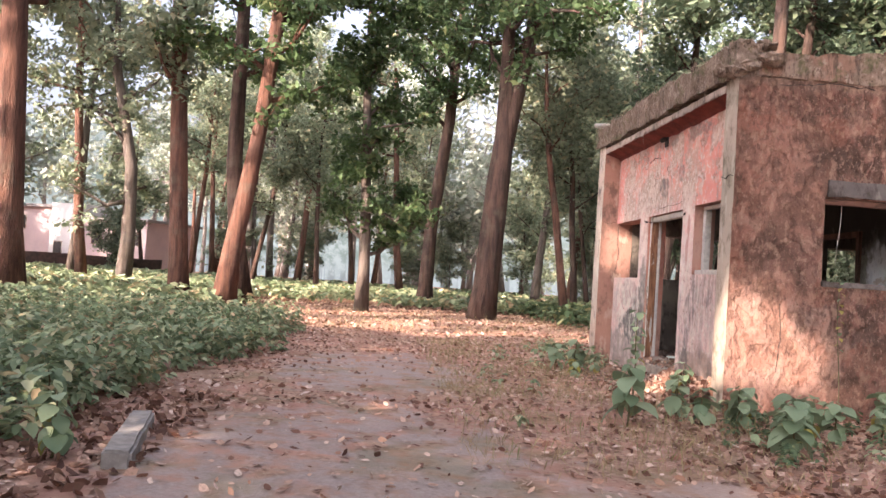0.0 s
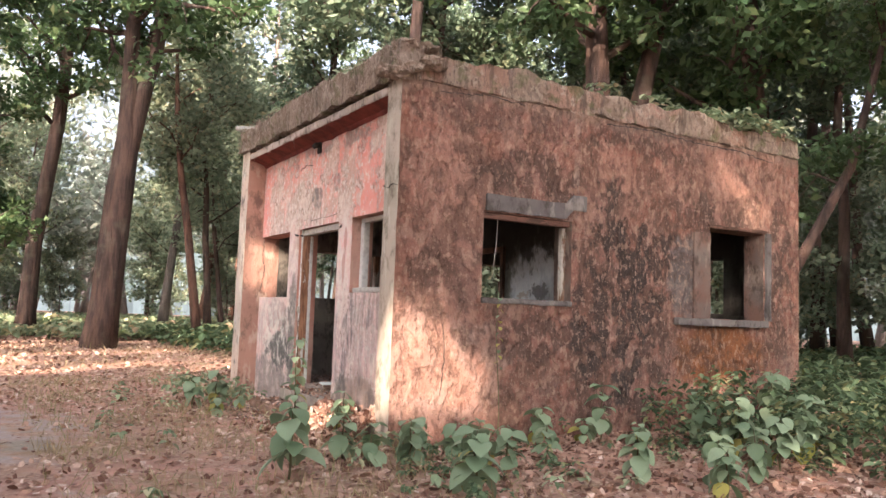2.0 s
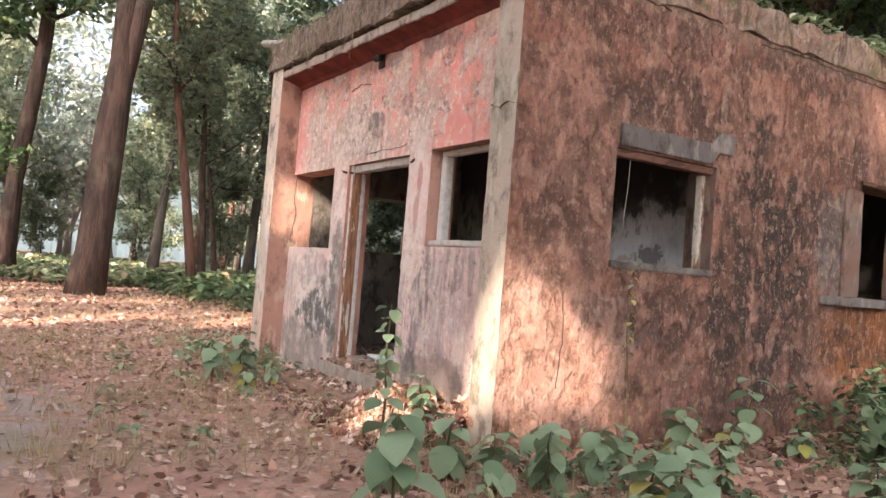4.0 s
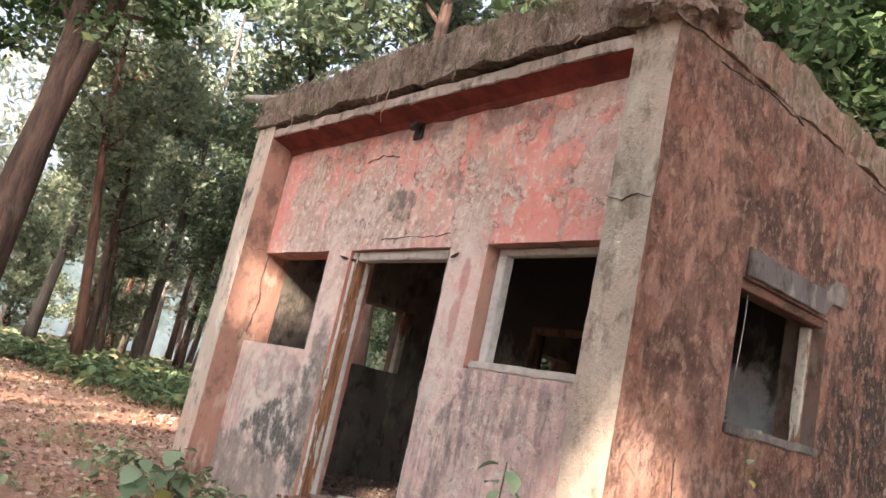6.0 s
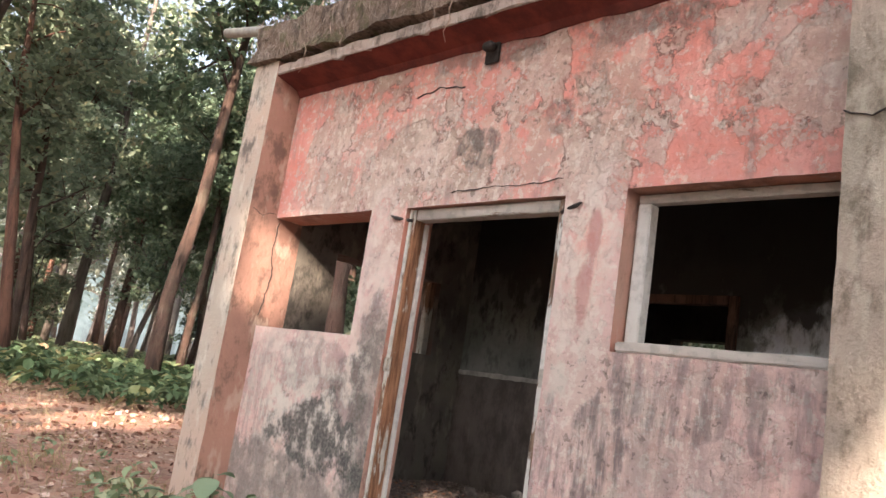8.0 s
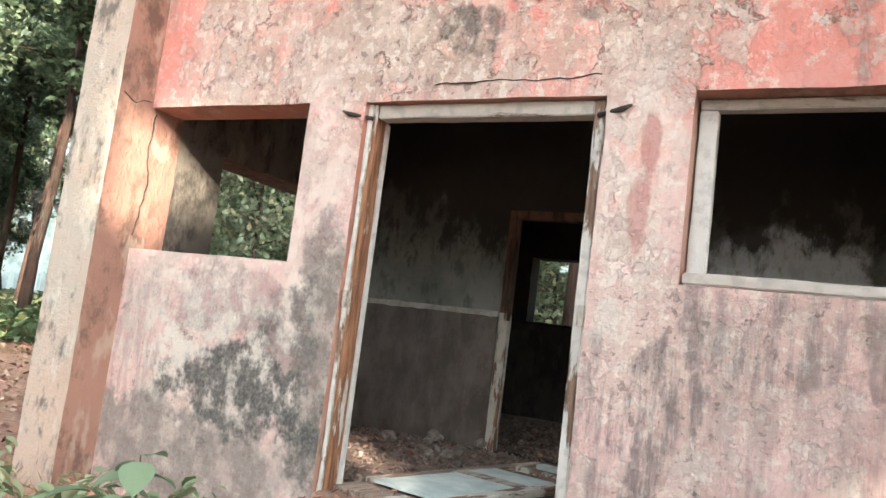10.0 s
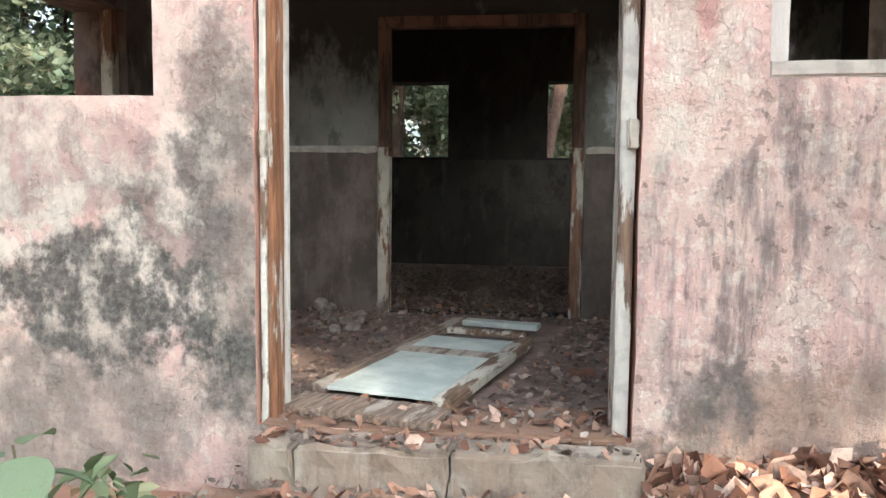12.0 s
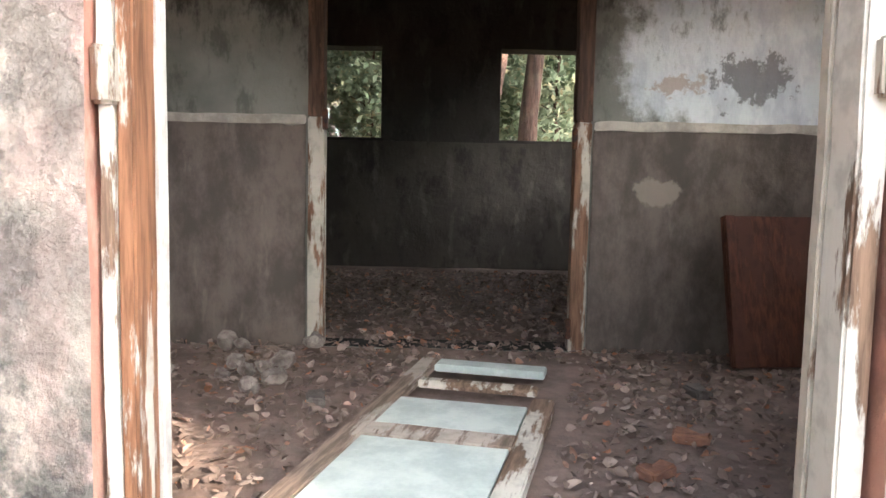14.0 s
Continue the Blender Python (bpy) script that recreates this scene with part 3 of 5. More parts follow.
def part(name, me, parent, label=""):
    """One mesh as one object under a thing or a part."""
    ob = new(name, me)
    ob.parent = parent
    return tagged(ob, label) if label else ob


def thing(name, place=(0, 0, 0), turn=0.0, **tags):
    e = new(name)
    e.empty_display_size = 0.1
    e.matrix_basis = pose(*place, 0, 0, turn)
    return tagged(e, **tags)


def wobble(p, amount, size):
    v = noise.noise_vector(Vector(p) * size)
    return Vector(p) + v * amount


def slab(name, lo, hi, mat, bevel=0.008, rough=0.0, cut=0.12, size=6.0, turn=None):
    """A block with rounded and, if wanted, uneven faces."""
    bm = bmesh.new()
    bmesh.ops.create_cube(bm, size=1.0)
    mid, dim = [(a + b) / 2 for a, b in zip(lo, hi)], [b - a for a, b in zip(lo, hi)]
    for v in bm.verts:
        v.co = Vector([m + c * d for m, c, d in zip(mid, v.co, dim)])
    if rough:
        for axis in range(3):
            n = int(dim[axis] / cut)
            for i in range(1, n + 1):
                co, no = [0, 0, 0], [0, 0, 0]
                co[axis], no[axis] = lo[axis] + dim[axis] * i / (n + 1), 1
                bmesh.ops.bisect_plane(bm, geom=bm.verts[:] + bm.edges[:] + bm.faces[:], plane_co=co, plane_no=no)
        for v in bm.verts:
            v.co = wobble(v.co, rough, size)
    if bevel:
        sharp = [e for e in bm.edges if len(e.link_faces) == 2 and e.calc_face_angle(0) > 1.0]
        bmesh.ops.bevel(bm, geom=sharp, offset=bevel, segments=2, affect="EDGES", clamp_overlap=True)
    if turn is not None:
        bmesh.ops.transform(bm, matrix=turn, verts=bm.verts)
    me = bpy.data.meshes.new(name)
    bm.to_mesh(me)
    bm.free()
    me.materials.append(mat)
    return me


def tube_data(points, radii, sides=8, lump=0.0):
    """Verts and faces of a tapering tube along points."""
    verts, faces = [], []
    pts = [Vector(p) for p in points]
    for i, p in enumerate(pts):
        d = (pts[min(i + 1, len(pts) - 1)] - pts[max(i - 1, 0)]).normalized()
        a = d.cross(Vector((0.31, 0.95, 0.05))).normalized()
        b = d.cross(a)
        for k in range(sides):
            w = 2 * math.pi * k / sides
            r = radii[i] * (1 + lump * noise.noise(p * 0.9 + Vector((math.cos(w), math.sin(w), 0)) * 1.3))
            verts.append(p + (a * math.cos(w) + b * math.sin(w)) * r)
    for i in range(len(pts) - 1):
        for k in range(sides):
            k2 = (k + 1) % sides
            faces.append((i * sides + k, i * sides + k2, (i + 1) * sides + k2, (i + 1) * sides + k))
    faces.append(tuple(range(sides))[::-1])
    faces.append(tuple((len(pts) - 1) * sides + k for k in range(sides)))
    return verts, faces


def join(*data):
    verts, faces = [], []
    for v, f in data:
        base = len(verts)
        verts += v
        faces += [tuple(i + base for i in q) for q in f]
    return verts, faces


def tube(name, points, radii, mat, sides=8, lump=0.0):
    return mesh_from(name, *tube_data(points, radii, sides, lump), mat, smooth=True)


def leaf_mesh(name, centre, along, across, length, width, mats, shape="diamond", sag=0.25, slots=None):
    """Many leaves in one mesh, from arrays of centres, directions and sizes."""
    n = len(centre)
    up = np.cross(along, across)
    up /= np.linalg.norm(up, axis=1, keepdims=True) + 1e-9
    if shape == "diamond":
        prof = [(-0.5, 0, 0), (0.0, 0.5, 0.12), (0.5, 0, -sag), (0.0, -0.5, 0.12)]
        quads = [(0, 1, 2, 3)]
    else:
        prof = [(-0.5, 0, 0), (-0.2, 0.46, 0.10), (0.2, 0.36, 0.06), (0.5, 0, -sag), (0.2, -0.36, 0.06), (-0.2, -0.46, 0.10)]
        quads = [(0, 1, 2, 3), (0, 3, 4, 5)]
    k = len(prof)
    co = np.empty((n, k, 3))
    for i, (u, v, w) in enumerate(prof):
        co[:, i] = centre + along * (u * length)[:, None] + across * (v * width)[:, None] + up * (w * width)[:, None]
    me = bpy.data.meshes.new(name)
    me.vertices.add(n * k)
    me.vertices.foreach_set("co", co.ravel())
    q = len(quads)
    index = (np.arange(n)[:, None, None] * k + np.array(quads)[None]).reshape(-1)
    me.loops.add(n * q * 4)
    me.loops.foreach_set("vertex_index", index)
    me.polygons.add(n * q)
    me.polygons.foreach_set("loop_start", np.arange(n * q) * 4)
    me.polygons.foreach_set("loop_total", np.full(n * q, 4))
    me.update(calc_edges=True)
    for m in mats if isinstance(mats, (list, tuple)) else [mats]:
        me.materials.append(m)
    return me


def random_leaves(rng, n, droop=0.3, flat=0.4):
    """Directions along and across for n leaves, facing mostly up."""
    a = rng.normal(size=(n, 3))
    a[:, 2] = a[:, 2] * flat - droop
    a /= np.linalg.norm(a, axis=1, keepdims=True)
    b = rng.normal(size=(n, 3))
    b[:, 2] *= flat
    b -= a * (a * b).sum(1, keepdims=True)
    b /= np.linalg.norm(b, axis=1, keepdims=True)
    return a, b


def wall(name, axis, face, depth, span, heights, holes, mats, kind_label, wear=0.006, cell=0.11, top_wear=0.0):
    """A wall with real openings. axis 'x': it stands at x=face and runs along y; 'y': at y=face along x. depth is signed, away from the outside.
    holes: (from, to, bottom, top). mats: outside, inside, reveals."""
    def lines(a, b, keep):
        marks = sorted({a, b, *[k for k in keep if a < k < b]})
        out = []
        for p, q in zip(marks, marks[1:]):
            m = max(1, round((q - p) / cell))
            out += [p + (q - p) * i / m for i in range(m)]
        return out + [b]
    us = lines(*span, [h for q in holes for h in q[:2]])
    zs = lines(*heights, [h for q in holes for h in q[2:]])
    solid = [[not any(a <= (u + u2) / 2 <= b and c <= (z + z2) / 2 <= d for a, b, c, d in holes) for z, z2 in zip(zs, zs[1:])] for u, u2 in zip(us, us[1:])]
    verts, faces, slots, seen = [], [], [], {}

    def vert(i, j, side):
        key = (i, j, side)
        if key not in seen:
            w = face + depth * side
            p = Vector((w, us[i], zs[j]) if axis == "x" else (us[i], w, zs[j]))
            v = noise.noise_vector(p * 5.0) * wear
            if top_wear and j == len(zs) - 1:
                v.z += noise.noise(p * 3.0) * top_wear
            seen[key] = len(verts)
            verts.append(p + v)
        return seen[key]
    nu, nz = len(us) - 1, len(zs) - 1
    flip = (axis == "x") == (depth > 0)
    for i in range(nu):
        for j in range(nz):
            if not solid[i][j]:
                continue
            for side in (0, 1):
                q = [vert(i, j, side), vert(i + 1, j, side), vert(i + 1, j + 1, side), vert(i, j + 1, side)]
                faces.append(q if (side == 1) == flip else q[::-1])
                slots.append(side)
            for di, dj, a, b in ((-1, 0, (i, j), (i, j + 1)), (1, 0, (i + 1, j + 1), (i + 1, j)), (0, -1, (i + 1, j), (i, j)), (0, 1, (i, j + 1), (i + 1, j + 1))):
                k, m = i + di, j + dj
                if 0 <= k < nu and 0 <= m < nz and solid[k][m]:
                    continue
                q = [vert(*a, 0), vert(*b, 0), vert(*b, 1), vert(*a, 1)]
                faces.append(q if flip else q[::-1])
                slots.append(2 if 0 <= k < nu and 0 <= m < nz else 3)
    ob = new(name, mesh_from(name, verts, faces, mats, slots=slots))
    return tagged(ob, kind_label, "wall", kind="structure")


# ---- ground ----
def ground_z(x, y):
    return GZ + 0.035 * noise.noise(Vector((x * 0.5, y * 0.5, 1.7))) + 0.012 * noise.noise(Vector((x * 2.3, y * 2.3, 4.1)))


def spread(lo, hi, step, far, n):
    mid = list(np.arange(lo, hi + 1e-6, step))
    out = np.geomspace(1, far, n)[1:]
    return [lo - v for v in out[::-1]] + mid + [hi + v for v in out]


gx, gy = spread(-12, 10, 0.25, 500, 22), spread(-11, 20, 0.25, 500, 22)
verts = [(x, y, ground_z(x, y) if abs(x) < 60 and abs(y) < 60 else GZ) for x in gx for y in gy]
w = len(gy)
faces = [(i * w + j, (i + 1) * w + j, (i + 1) * w + j + 1, i * w + j + 1) for i in range(len(gx) - 1) for j in range(w - 1)]
tagged(new("ground", mesh_from("ground", verts, faces, M_SOIL, smooth=True)), "trodden red-brown earth with leaf litter and worn tarmac", "ground", kind="structure")

# ---- the hut ----
YF, XB = 4.79, 5.88
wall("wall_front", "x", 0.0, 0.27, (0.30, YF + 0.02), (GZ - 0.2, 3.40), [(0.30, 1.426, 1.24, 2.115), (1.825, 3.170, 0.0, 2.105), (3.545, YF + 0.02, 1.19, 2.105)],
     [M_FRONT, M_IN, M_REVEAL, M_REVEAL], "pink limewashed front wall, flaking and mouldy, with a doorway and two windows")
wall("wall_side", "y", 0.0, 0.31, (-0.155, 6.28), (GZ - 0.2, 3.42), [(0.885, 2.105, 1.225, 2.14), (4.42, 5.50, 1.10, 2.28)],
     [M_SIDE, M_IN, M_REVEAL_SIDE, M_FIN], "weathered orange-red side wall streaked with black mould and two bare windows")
wall("wall_far", "y", YF + 0.36, -0.36, (-0.27, 6.28), (GZ - 0.2, 3.42), [(0.70, 2.05, 1.22, 1.96), (3.75, 4.95, 1.22, 1.96)],
     [M_SIDE, M_FAR_IN, M_REVEAL_SIDE, M_FAR_FIN, M_FIN_IN], "far side wall of pink plaster with two window openings")
# outside the room its inner face is the washed cheek of the recess and the window jamb
for poly in bpy.data.objects["wall_far"].data.polygons:
    if poly.material_index == 1 and poly.center.x < 0.29:
        poly.material_index = 4
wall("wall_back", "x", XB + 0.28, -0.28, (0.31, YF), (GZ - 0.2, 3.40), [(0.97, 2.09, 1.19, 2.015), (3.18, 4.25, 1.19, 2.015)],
     [M_SIDE, M_IN, M_IN, M_IN], "back wall darkened inside for the room's shade, with two window openings")
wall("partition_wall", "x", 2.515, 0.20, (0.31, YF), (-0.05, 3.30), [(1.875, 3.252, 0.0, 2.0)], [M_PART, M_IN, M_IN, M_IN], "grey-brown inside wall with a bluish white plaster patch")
tagged(new("floor", slab("floor", (0.06, 0.31, -0.35), (XB, YF, -0.002), M_FLOOR, 0.0, 0.012, 0.22)), "dusty brown earth floor inside the hut", "floor", kind="structure")
tagged(new("ceiling", slab("ceiling", (0.27, 0.31, 3.29), (XB, YF, 3.395), M_CEIL, 0.0)), "flat ceiling coloured near black for the room's shade", "ceiling", kind="structure")
tagged(new("roof", slab("roof", (-0.02, 0.05, 3.425), (6.2, 5.1, 3.52), M_PARAPET, 0.0, 0.02, 0.4)), "flat cement roof under moss and soil", "roof", kind="structure")
# plaster dado, a little proud of the walls
for a, b in ((0.312, 1.865), (3.262, 4.785)):
    tagged(new("dado", slab("dado", (2.502, a, 0.0), (2.516, b, 1.10), M_DADO, 0.004, 0.006, 0.12, 9.0)), "dark brown plaster dado with a chipped edge", "dado", kind="structure")
    tagged(new("dado_trim", slab("dado_trim", (2.488, a, 1.095), (2.510, b, 1.140), M_TRIM, 0.006, 0.008, 0.07, 11.0)), "chipped pale plaster line above the dado", "trim", kind="structure")
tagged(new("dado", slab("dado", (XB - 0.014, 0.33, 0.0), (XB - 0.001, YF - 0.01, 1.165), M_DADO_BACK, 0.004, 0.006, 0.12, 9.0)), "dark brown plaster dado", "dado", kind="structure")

# beam over the recess, its red soffit, and the eroded parapet with the gap beneath it
def front_x(y):
    return -0.165 - 0.105 * y / YF


def sheared(me):
    """Lets the front face follow the slightly skewed line of the two fins."""
    for v in me.vertices:
        if v.co.x < 0.0:
            v.co.x += -0.105 * v.co.y / YF * (min(1.0, -v.co.x / 0.16))
    return me


tagged(new("beam", sheared(slab("beam", (-0.165, 0.312, 3.285), (-0.002, YF, 3.378), M_BEAM, 0.008, 0.016, 0.07, 8.0))), "cracked pale plaster beam above the recessed front", "beam", kind="structure")
# the soffit runs down to the wall as a rough dark red cove, added for the beam's shadow
cove_y = [0.315 + (YF - 0.318) * i / 60 for i in range(61)]
cove_v, cove_f = [], []
for y in cove_y:
    low = 3.185 + 0.020 * noise.noise(Vector((0, y * 3.0, 5.0))) + 0.010 * noise.noise(Vector((0, y * 9.0, 5.0)))
    cove_v += [(-0.158 - 0.105 * y / YF, y, 3.283), (-0.110 - 0.06 * y / YF, y, 3.262), (-0.045, y, 3.225), (-0.010, y, low), (0.004, y, low), (0.004, y, 3.283)]
for i in range(60):
    for k in range(6):
        a, b = 6 * i + k, 6 * i + (k + 1) % 6
        cove_f.append((a, b, b + 6, a + 6))
cove_f += [tuple(range(6))[::-1], tuple(360 + k for k in range(6))]
tagged(new("soffit", mesh_from("soffit", cove_v, cove_f, M_SOFFIT)), "dark red painted soffit of the beam, with an added cove for its shadow", "soffit", kind="structure")


def parapet(name, axis, lo, hi, label):
    me = slab(name, lo, hi, M_PARAPET if axis == "x" else M_PARAPET_SIDE, 0.0, 0.036, 0.06, 5.5)
    for v in me.vertices:
        v.co += noise.noise_vector(v.co * 15) * 0.012
    for v in me.vertices:
        if v.co.z > hi[2] - 0.12:
            v.co.z += 0.07 * noise.noise(v.co * 1.1) + 0.045 * noise.noise(v.co * 4.0)
        if v.co.z < lo[2] + 0.08:
            v.co.z += 0.045 * noise.noise(Vector((v.co.x, v.co.y, 0)) * 2.2) + 0.015 * noise.noise(Vector((v.co.x, v.co.y, 3)) * 7.0)
    return tagged(new(name, sheared(me) if axis == "x" else me), label, "parapet", kind="structure")


parapet("parapet_front", "x", (-0.215, -0.02, 3.422), (0.06, 5.17, 3.78), "eroded brown parapet with pale scars over a long crack")
parapet("parapet_side", "y", (0.065, -0.012, 3.43), (6.26, 0.22, 3.72), "crumbling brown parapet above the side wall")
parapet("parapet_far", "y", (0.065, 4.95, 3.43), (6.26, 5.16, 3.72), "crumbling parapet on the far side")
parapet("parapet_back", "x", (6.0, 0.225, 3.43), (6.27, 4.945, 3.70), "crumbling parapet at the back")

# broken lumps at the near corner of the parapet
for i, (x, y, z, s) in enumerate(((-0.17, 0.05, 3.47, 0.11), (-0.03, 0.01, 3.52, 0.10), (-0.18, 0.28, 3.54, 0.12), (0.16, -0.02, 3.60, 0.13), (-0.10, 0.08, 3.76, 0.11), (0.16, 0.08, 3.78, 0.10))):
    bm = bmesh.new()
    bmesh.ops.create_icosphere(bm, subdivisions=3, radius=s)
    for v in bm.verts:
        v.co = Vector((v.co.x * 1.2, v.co.y * 1.2, v.co.z * 0.55)) + noise.noise_vector(v.co * 14 + Vector((i, 0, 0))) * 0.05
    me = bpy.data.meshes.new("broken_mortar")
    bm.to_mesh(me)
    bm.free()
    me.materials.append(M_PARAPET)
    ob = new("broken_mortar", me)
    ob.location = (x, y, z)
    tagged(ob, "loose lump of brown mortar on the parapet corner", "mortar lump", "parapet lumps")

# hanging dead roots on the parapet faces
rng = np.random.default_rng(5)
n = 2000
cy = rng.uniform(-0.02, 5.15, n)
cz = 3.44 + 0.36 * rng.random(n)
cx = np.array([-0.222 - 0.105 * y / YF for y in cy]) - rng.random(n) * 0.03
side = rng.random(n) < 0.14
cx2, cy2 = rng.uniform(0, 6.2, n), -0.02 - rng.random(n) * 0.025
centre = np.stack([np.where(side, cx2, cx), np.where(side, cy2, cy), cz], 1)
along = rng.normal(size=(n, 3)) * 0.45 + (0, 0, -1)
along /= np.linalg.norm(along, axis=1, keepdims=True)
across = np.cross(along, rng.normal(size=(n, 3)))
across /= np.linalg.norm(across, axis=1, keepdims=True)
tagged(new("dead_roots", leaf_mesh("dead_roots", centre, along, across, rng.uniform(0.05, 0.27, n) * rng.uniform(0.4, 1.0, n), rng.uniform(0.002, 0.007, n), M_ROOT)), "matted dead brown roots on the parapet", "roots", kind="stuff")
# single roots that hang free across the beam
for y, l in ((2.75, 0.34), (2.9, 0.22), (4.35, 0.26), (1.9, 0.14), (3.9, 0.16), (0.7, 0.18)):
    x = front_x(y) - 0.06
    pts = [(x + 0.01 * math.sin(5 * k + y), y + 0.02 * math.sin(3 * k + 2 * y), 3.46 - l * k / 4) for k in range(5)]
    tagged(new("hanging_root", tube("hanging_root", pts, [0.006, 0.005, 0.004, 0.003, 0.002], M_ROOT, 5)), "thin dry root hanging from the parapet", "root", "hanging roots")

# side wall: cement lintel, window sill, ticket-window ledge
lint = slab("lintel", (0.90, -0.028, 2.155), (2.30, -0.001, 2.335), M_LINTEL, 0.006, 0.012, 0.1, 7.0)
for v in lint.vertices:
    v.co.z += 0.11 * max(0.0, min(1.0, (v.co.x - 2.02) / 0.03))
tagged(new("lintel", lint), "rough grey cement lintel over the side window", "lintel", kind="structure")
tagged(new("lintel_timber", slab("lintel_timber", (0.90, 0.02, 2.075), (2.09, 0.12, 2.137), M_LINTEL_WOOD, 0.006, 0.006, 0.15)), "dark weathered timber under the window lintel", "timber", kind="structure")
tagged(new("window_sill_1", slab("window_sill_1", (0.875, -0.022, 1.165), (2.11, 0.02, 1.222), M_LINTEL, 0.006, 0.010, 0.1)), "chipped plaster sill of the side window", "sill", kind="structure")
tagged(new("window_jamb_1", slab("window_jamb_1", (2.045, 0.10, 1.23), (2.10, 0.17, 2.07), M_FRAME_IN, 0.005, 0.004, 0.2)), "worn timber window post", "jamb", kind="structure")
tagged(new("counter_ledge", slab("counter_ledge", (3.76, -0.10, 1.005), (5.50, -0.002, 1.095), M_LINTEL, 0.008, 0.014, 0.1, 6.0)), "broken grey cement ledge below the counter window", "ledge", kind="structure")
tagged(new("window_jamb_2", slab("window_jamb_2", (5.52, -0.045, 1.10), (5.62, -0.002, 2.30), M_LINTEL, 0.006, 0.012, 0.1)), "grey cement surround of the counter window", "jamb", kind="structure")
tagged(new("window_jamb_2", slab("window_jamb_2", (4.10, -0.032, 1.10), (4.41, -0.002, 2.20), M_REVEAL_SIDE, 0.006, 0.014, 0.1)), "grey cement surround of the counter window", "jamb", kind="structure")
tagged(new("window_head_2", slab("window_head_2", (4.38, -0.03, 2.285), (5.56, -0.002, 2.33), M_LINTEL_WOOD, 0.005, 0.012, 0.1)), "dark broken edge above the counter window", "lintel", kind="structure")

# front: door frame, window frame, step
door = thing("door_frame_front", (0, 0, 0), label="flaking timber door frame without a door, brown and white", category="door frame")
part("left_post", slab("left_post", (0.040, 3.108, -0.005), (0.140, 3.138, 2.10), M_FRAME_L, 0.005, 0.003, 0.12), door, "bare rust-brown post")
part("outer_strip", slab("outer_strip", (0.030, 3.140, -0.005), (0.130, 3.164, 2.10), M_FRAME_R, 0.004, 0.004, 0.10), door, "flaking white strip along the wall")
part("door_stop", slab("door_stop", (0.142, 3.100, 0.0), (0.180, 3.160, 2.02), M_FRAME_W, 0.004, 0.002, 0.2), door, "grey inner strip")
part("right_post", slab("right_post", (0.040, 1.838, -0.005), (0.140, 1.890, 2.10), M_FRAME_R, 0.006, 0.004, 0.12), door, "flaking white post")
part("door_stop", slab("door_stop", (0.142, 1.840, 0.0), (0.180, 1.895, 2.02), M_FRAME_IN, 0.004, 0.002, 0.2), door, "grey inner strip")
part("head", slab("head", (0.045, 1.893, 2.025), (0.145, 3.105, 2.10), M_FRAME_Y, 0.006, 0.004, 0.15), door, "grey timber head rail")
for y, z in ((3.150, 1.02), (1.850, 1.06)):
    part("hinge", slab("hinge", (0.014, y - 0.020, z - 0.05), (0.05, y + 0.020, z + 0.05), M_FRAME_IN, 0.006, 0.004, 0.05), door, "broken hinge block")
for y, s in ((3.13, 1), (1.87, -1)):
    pts = [(0.04, y, 2.02), (0.01, y + 0.06 * s, 2.025), (-0.012, y + 0.13 * s, 2.035), (-0.02, y + 0.17 * s, 2.05)]
    part("holdfast", tube("holdfast", pts, [0.012, 0.012, 0.014, 0.006], M_DARK, 6), door, "rusty iron holdfast")

win = thing("window_frame_front", (0, 0, 0), label="grey-white painted timber window frame without glass", category="window frame")
part("left_post", slab("left_post", (0.11, 1.335, 1.30), (0.19, 1.415, 2.06), M_FRAME_W, 0.006, 0.003, 0.15), win)
part("right_post", slab("right_post", (0.11, 0.315, 1.30), (0.19, 0.385, 2.06), M_FRAME_W, 0.006, 0.003, 0.15), win)
part("head", slab("head", (0.11, 0.315, 2.062), (0.19, 1.415, 2.11), M_FRAME_Y, 0.006, 0.003, 0.15), win)
part("sill", slab("sill", (0.03, 0.315, 1.245), (0.20, 1.42, 1.298), M_FRAME_Y, 0.008, 0.005, 0.1), win, "white painted sill, chipped")

inner = thing("door_frame_inner", (0, 0, 0), label="cream and brown timber frame of the inner doorway", category="door frame")
for a, b in ((3.172, 3.249), (1.878, 1.954)):
    part("post_foot", slab("post_foot", (2.480, a, 0.0), (2.58, b, 1.13), M_FRAME_IN, 0.006, 0.004, 0.15), inner, "cream painted lower post")
    part("post_upper", slab("post_upper", (2.480, a, 1.132), (2.58, b, 1.995), M_FRAME_DARK, 0.006, 0.004, 0.15), inner, "dark brown upper post")
part("head", slab("head", (2.480, 1.957, 1.92), (2.58, 3.169, 1.995), M_FRAME_DARK, 0.006, 0.004, 0.15), inner)
for y, z in ((3.165, 1.12), (1.960, 1.05), (1.960, 0.12)):
    part("hinge", slab("hinge", (2.465, y - 0.012, z - 0.05), (2.50, y + 0.012, z + 0.05), M_IRON, 0.004), inner, "rusty hinge leaf")
far_win = thing("window_frame_far", (0, 0, 0), label="plain grey timber window post in the far wall", category="window frame")
part("post", slab("post", (1.96, YF + 0.05, 1.225), (2.04, YF + 0.13, 1.955), M_FRAME_IN, 0.005), far_win)

step = thing("door_step", (0, 0, 0), label="worn cement step of three blocks at the doorway", category="step")
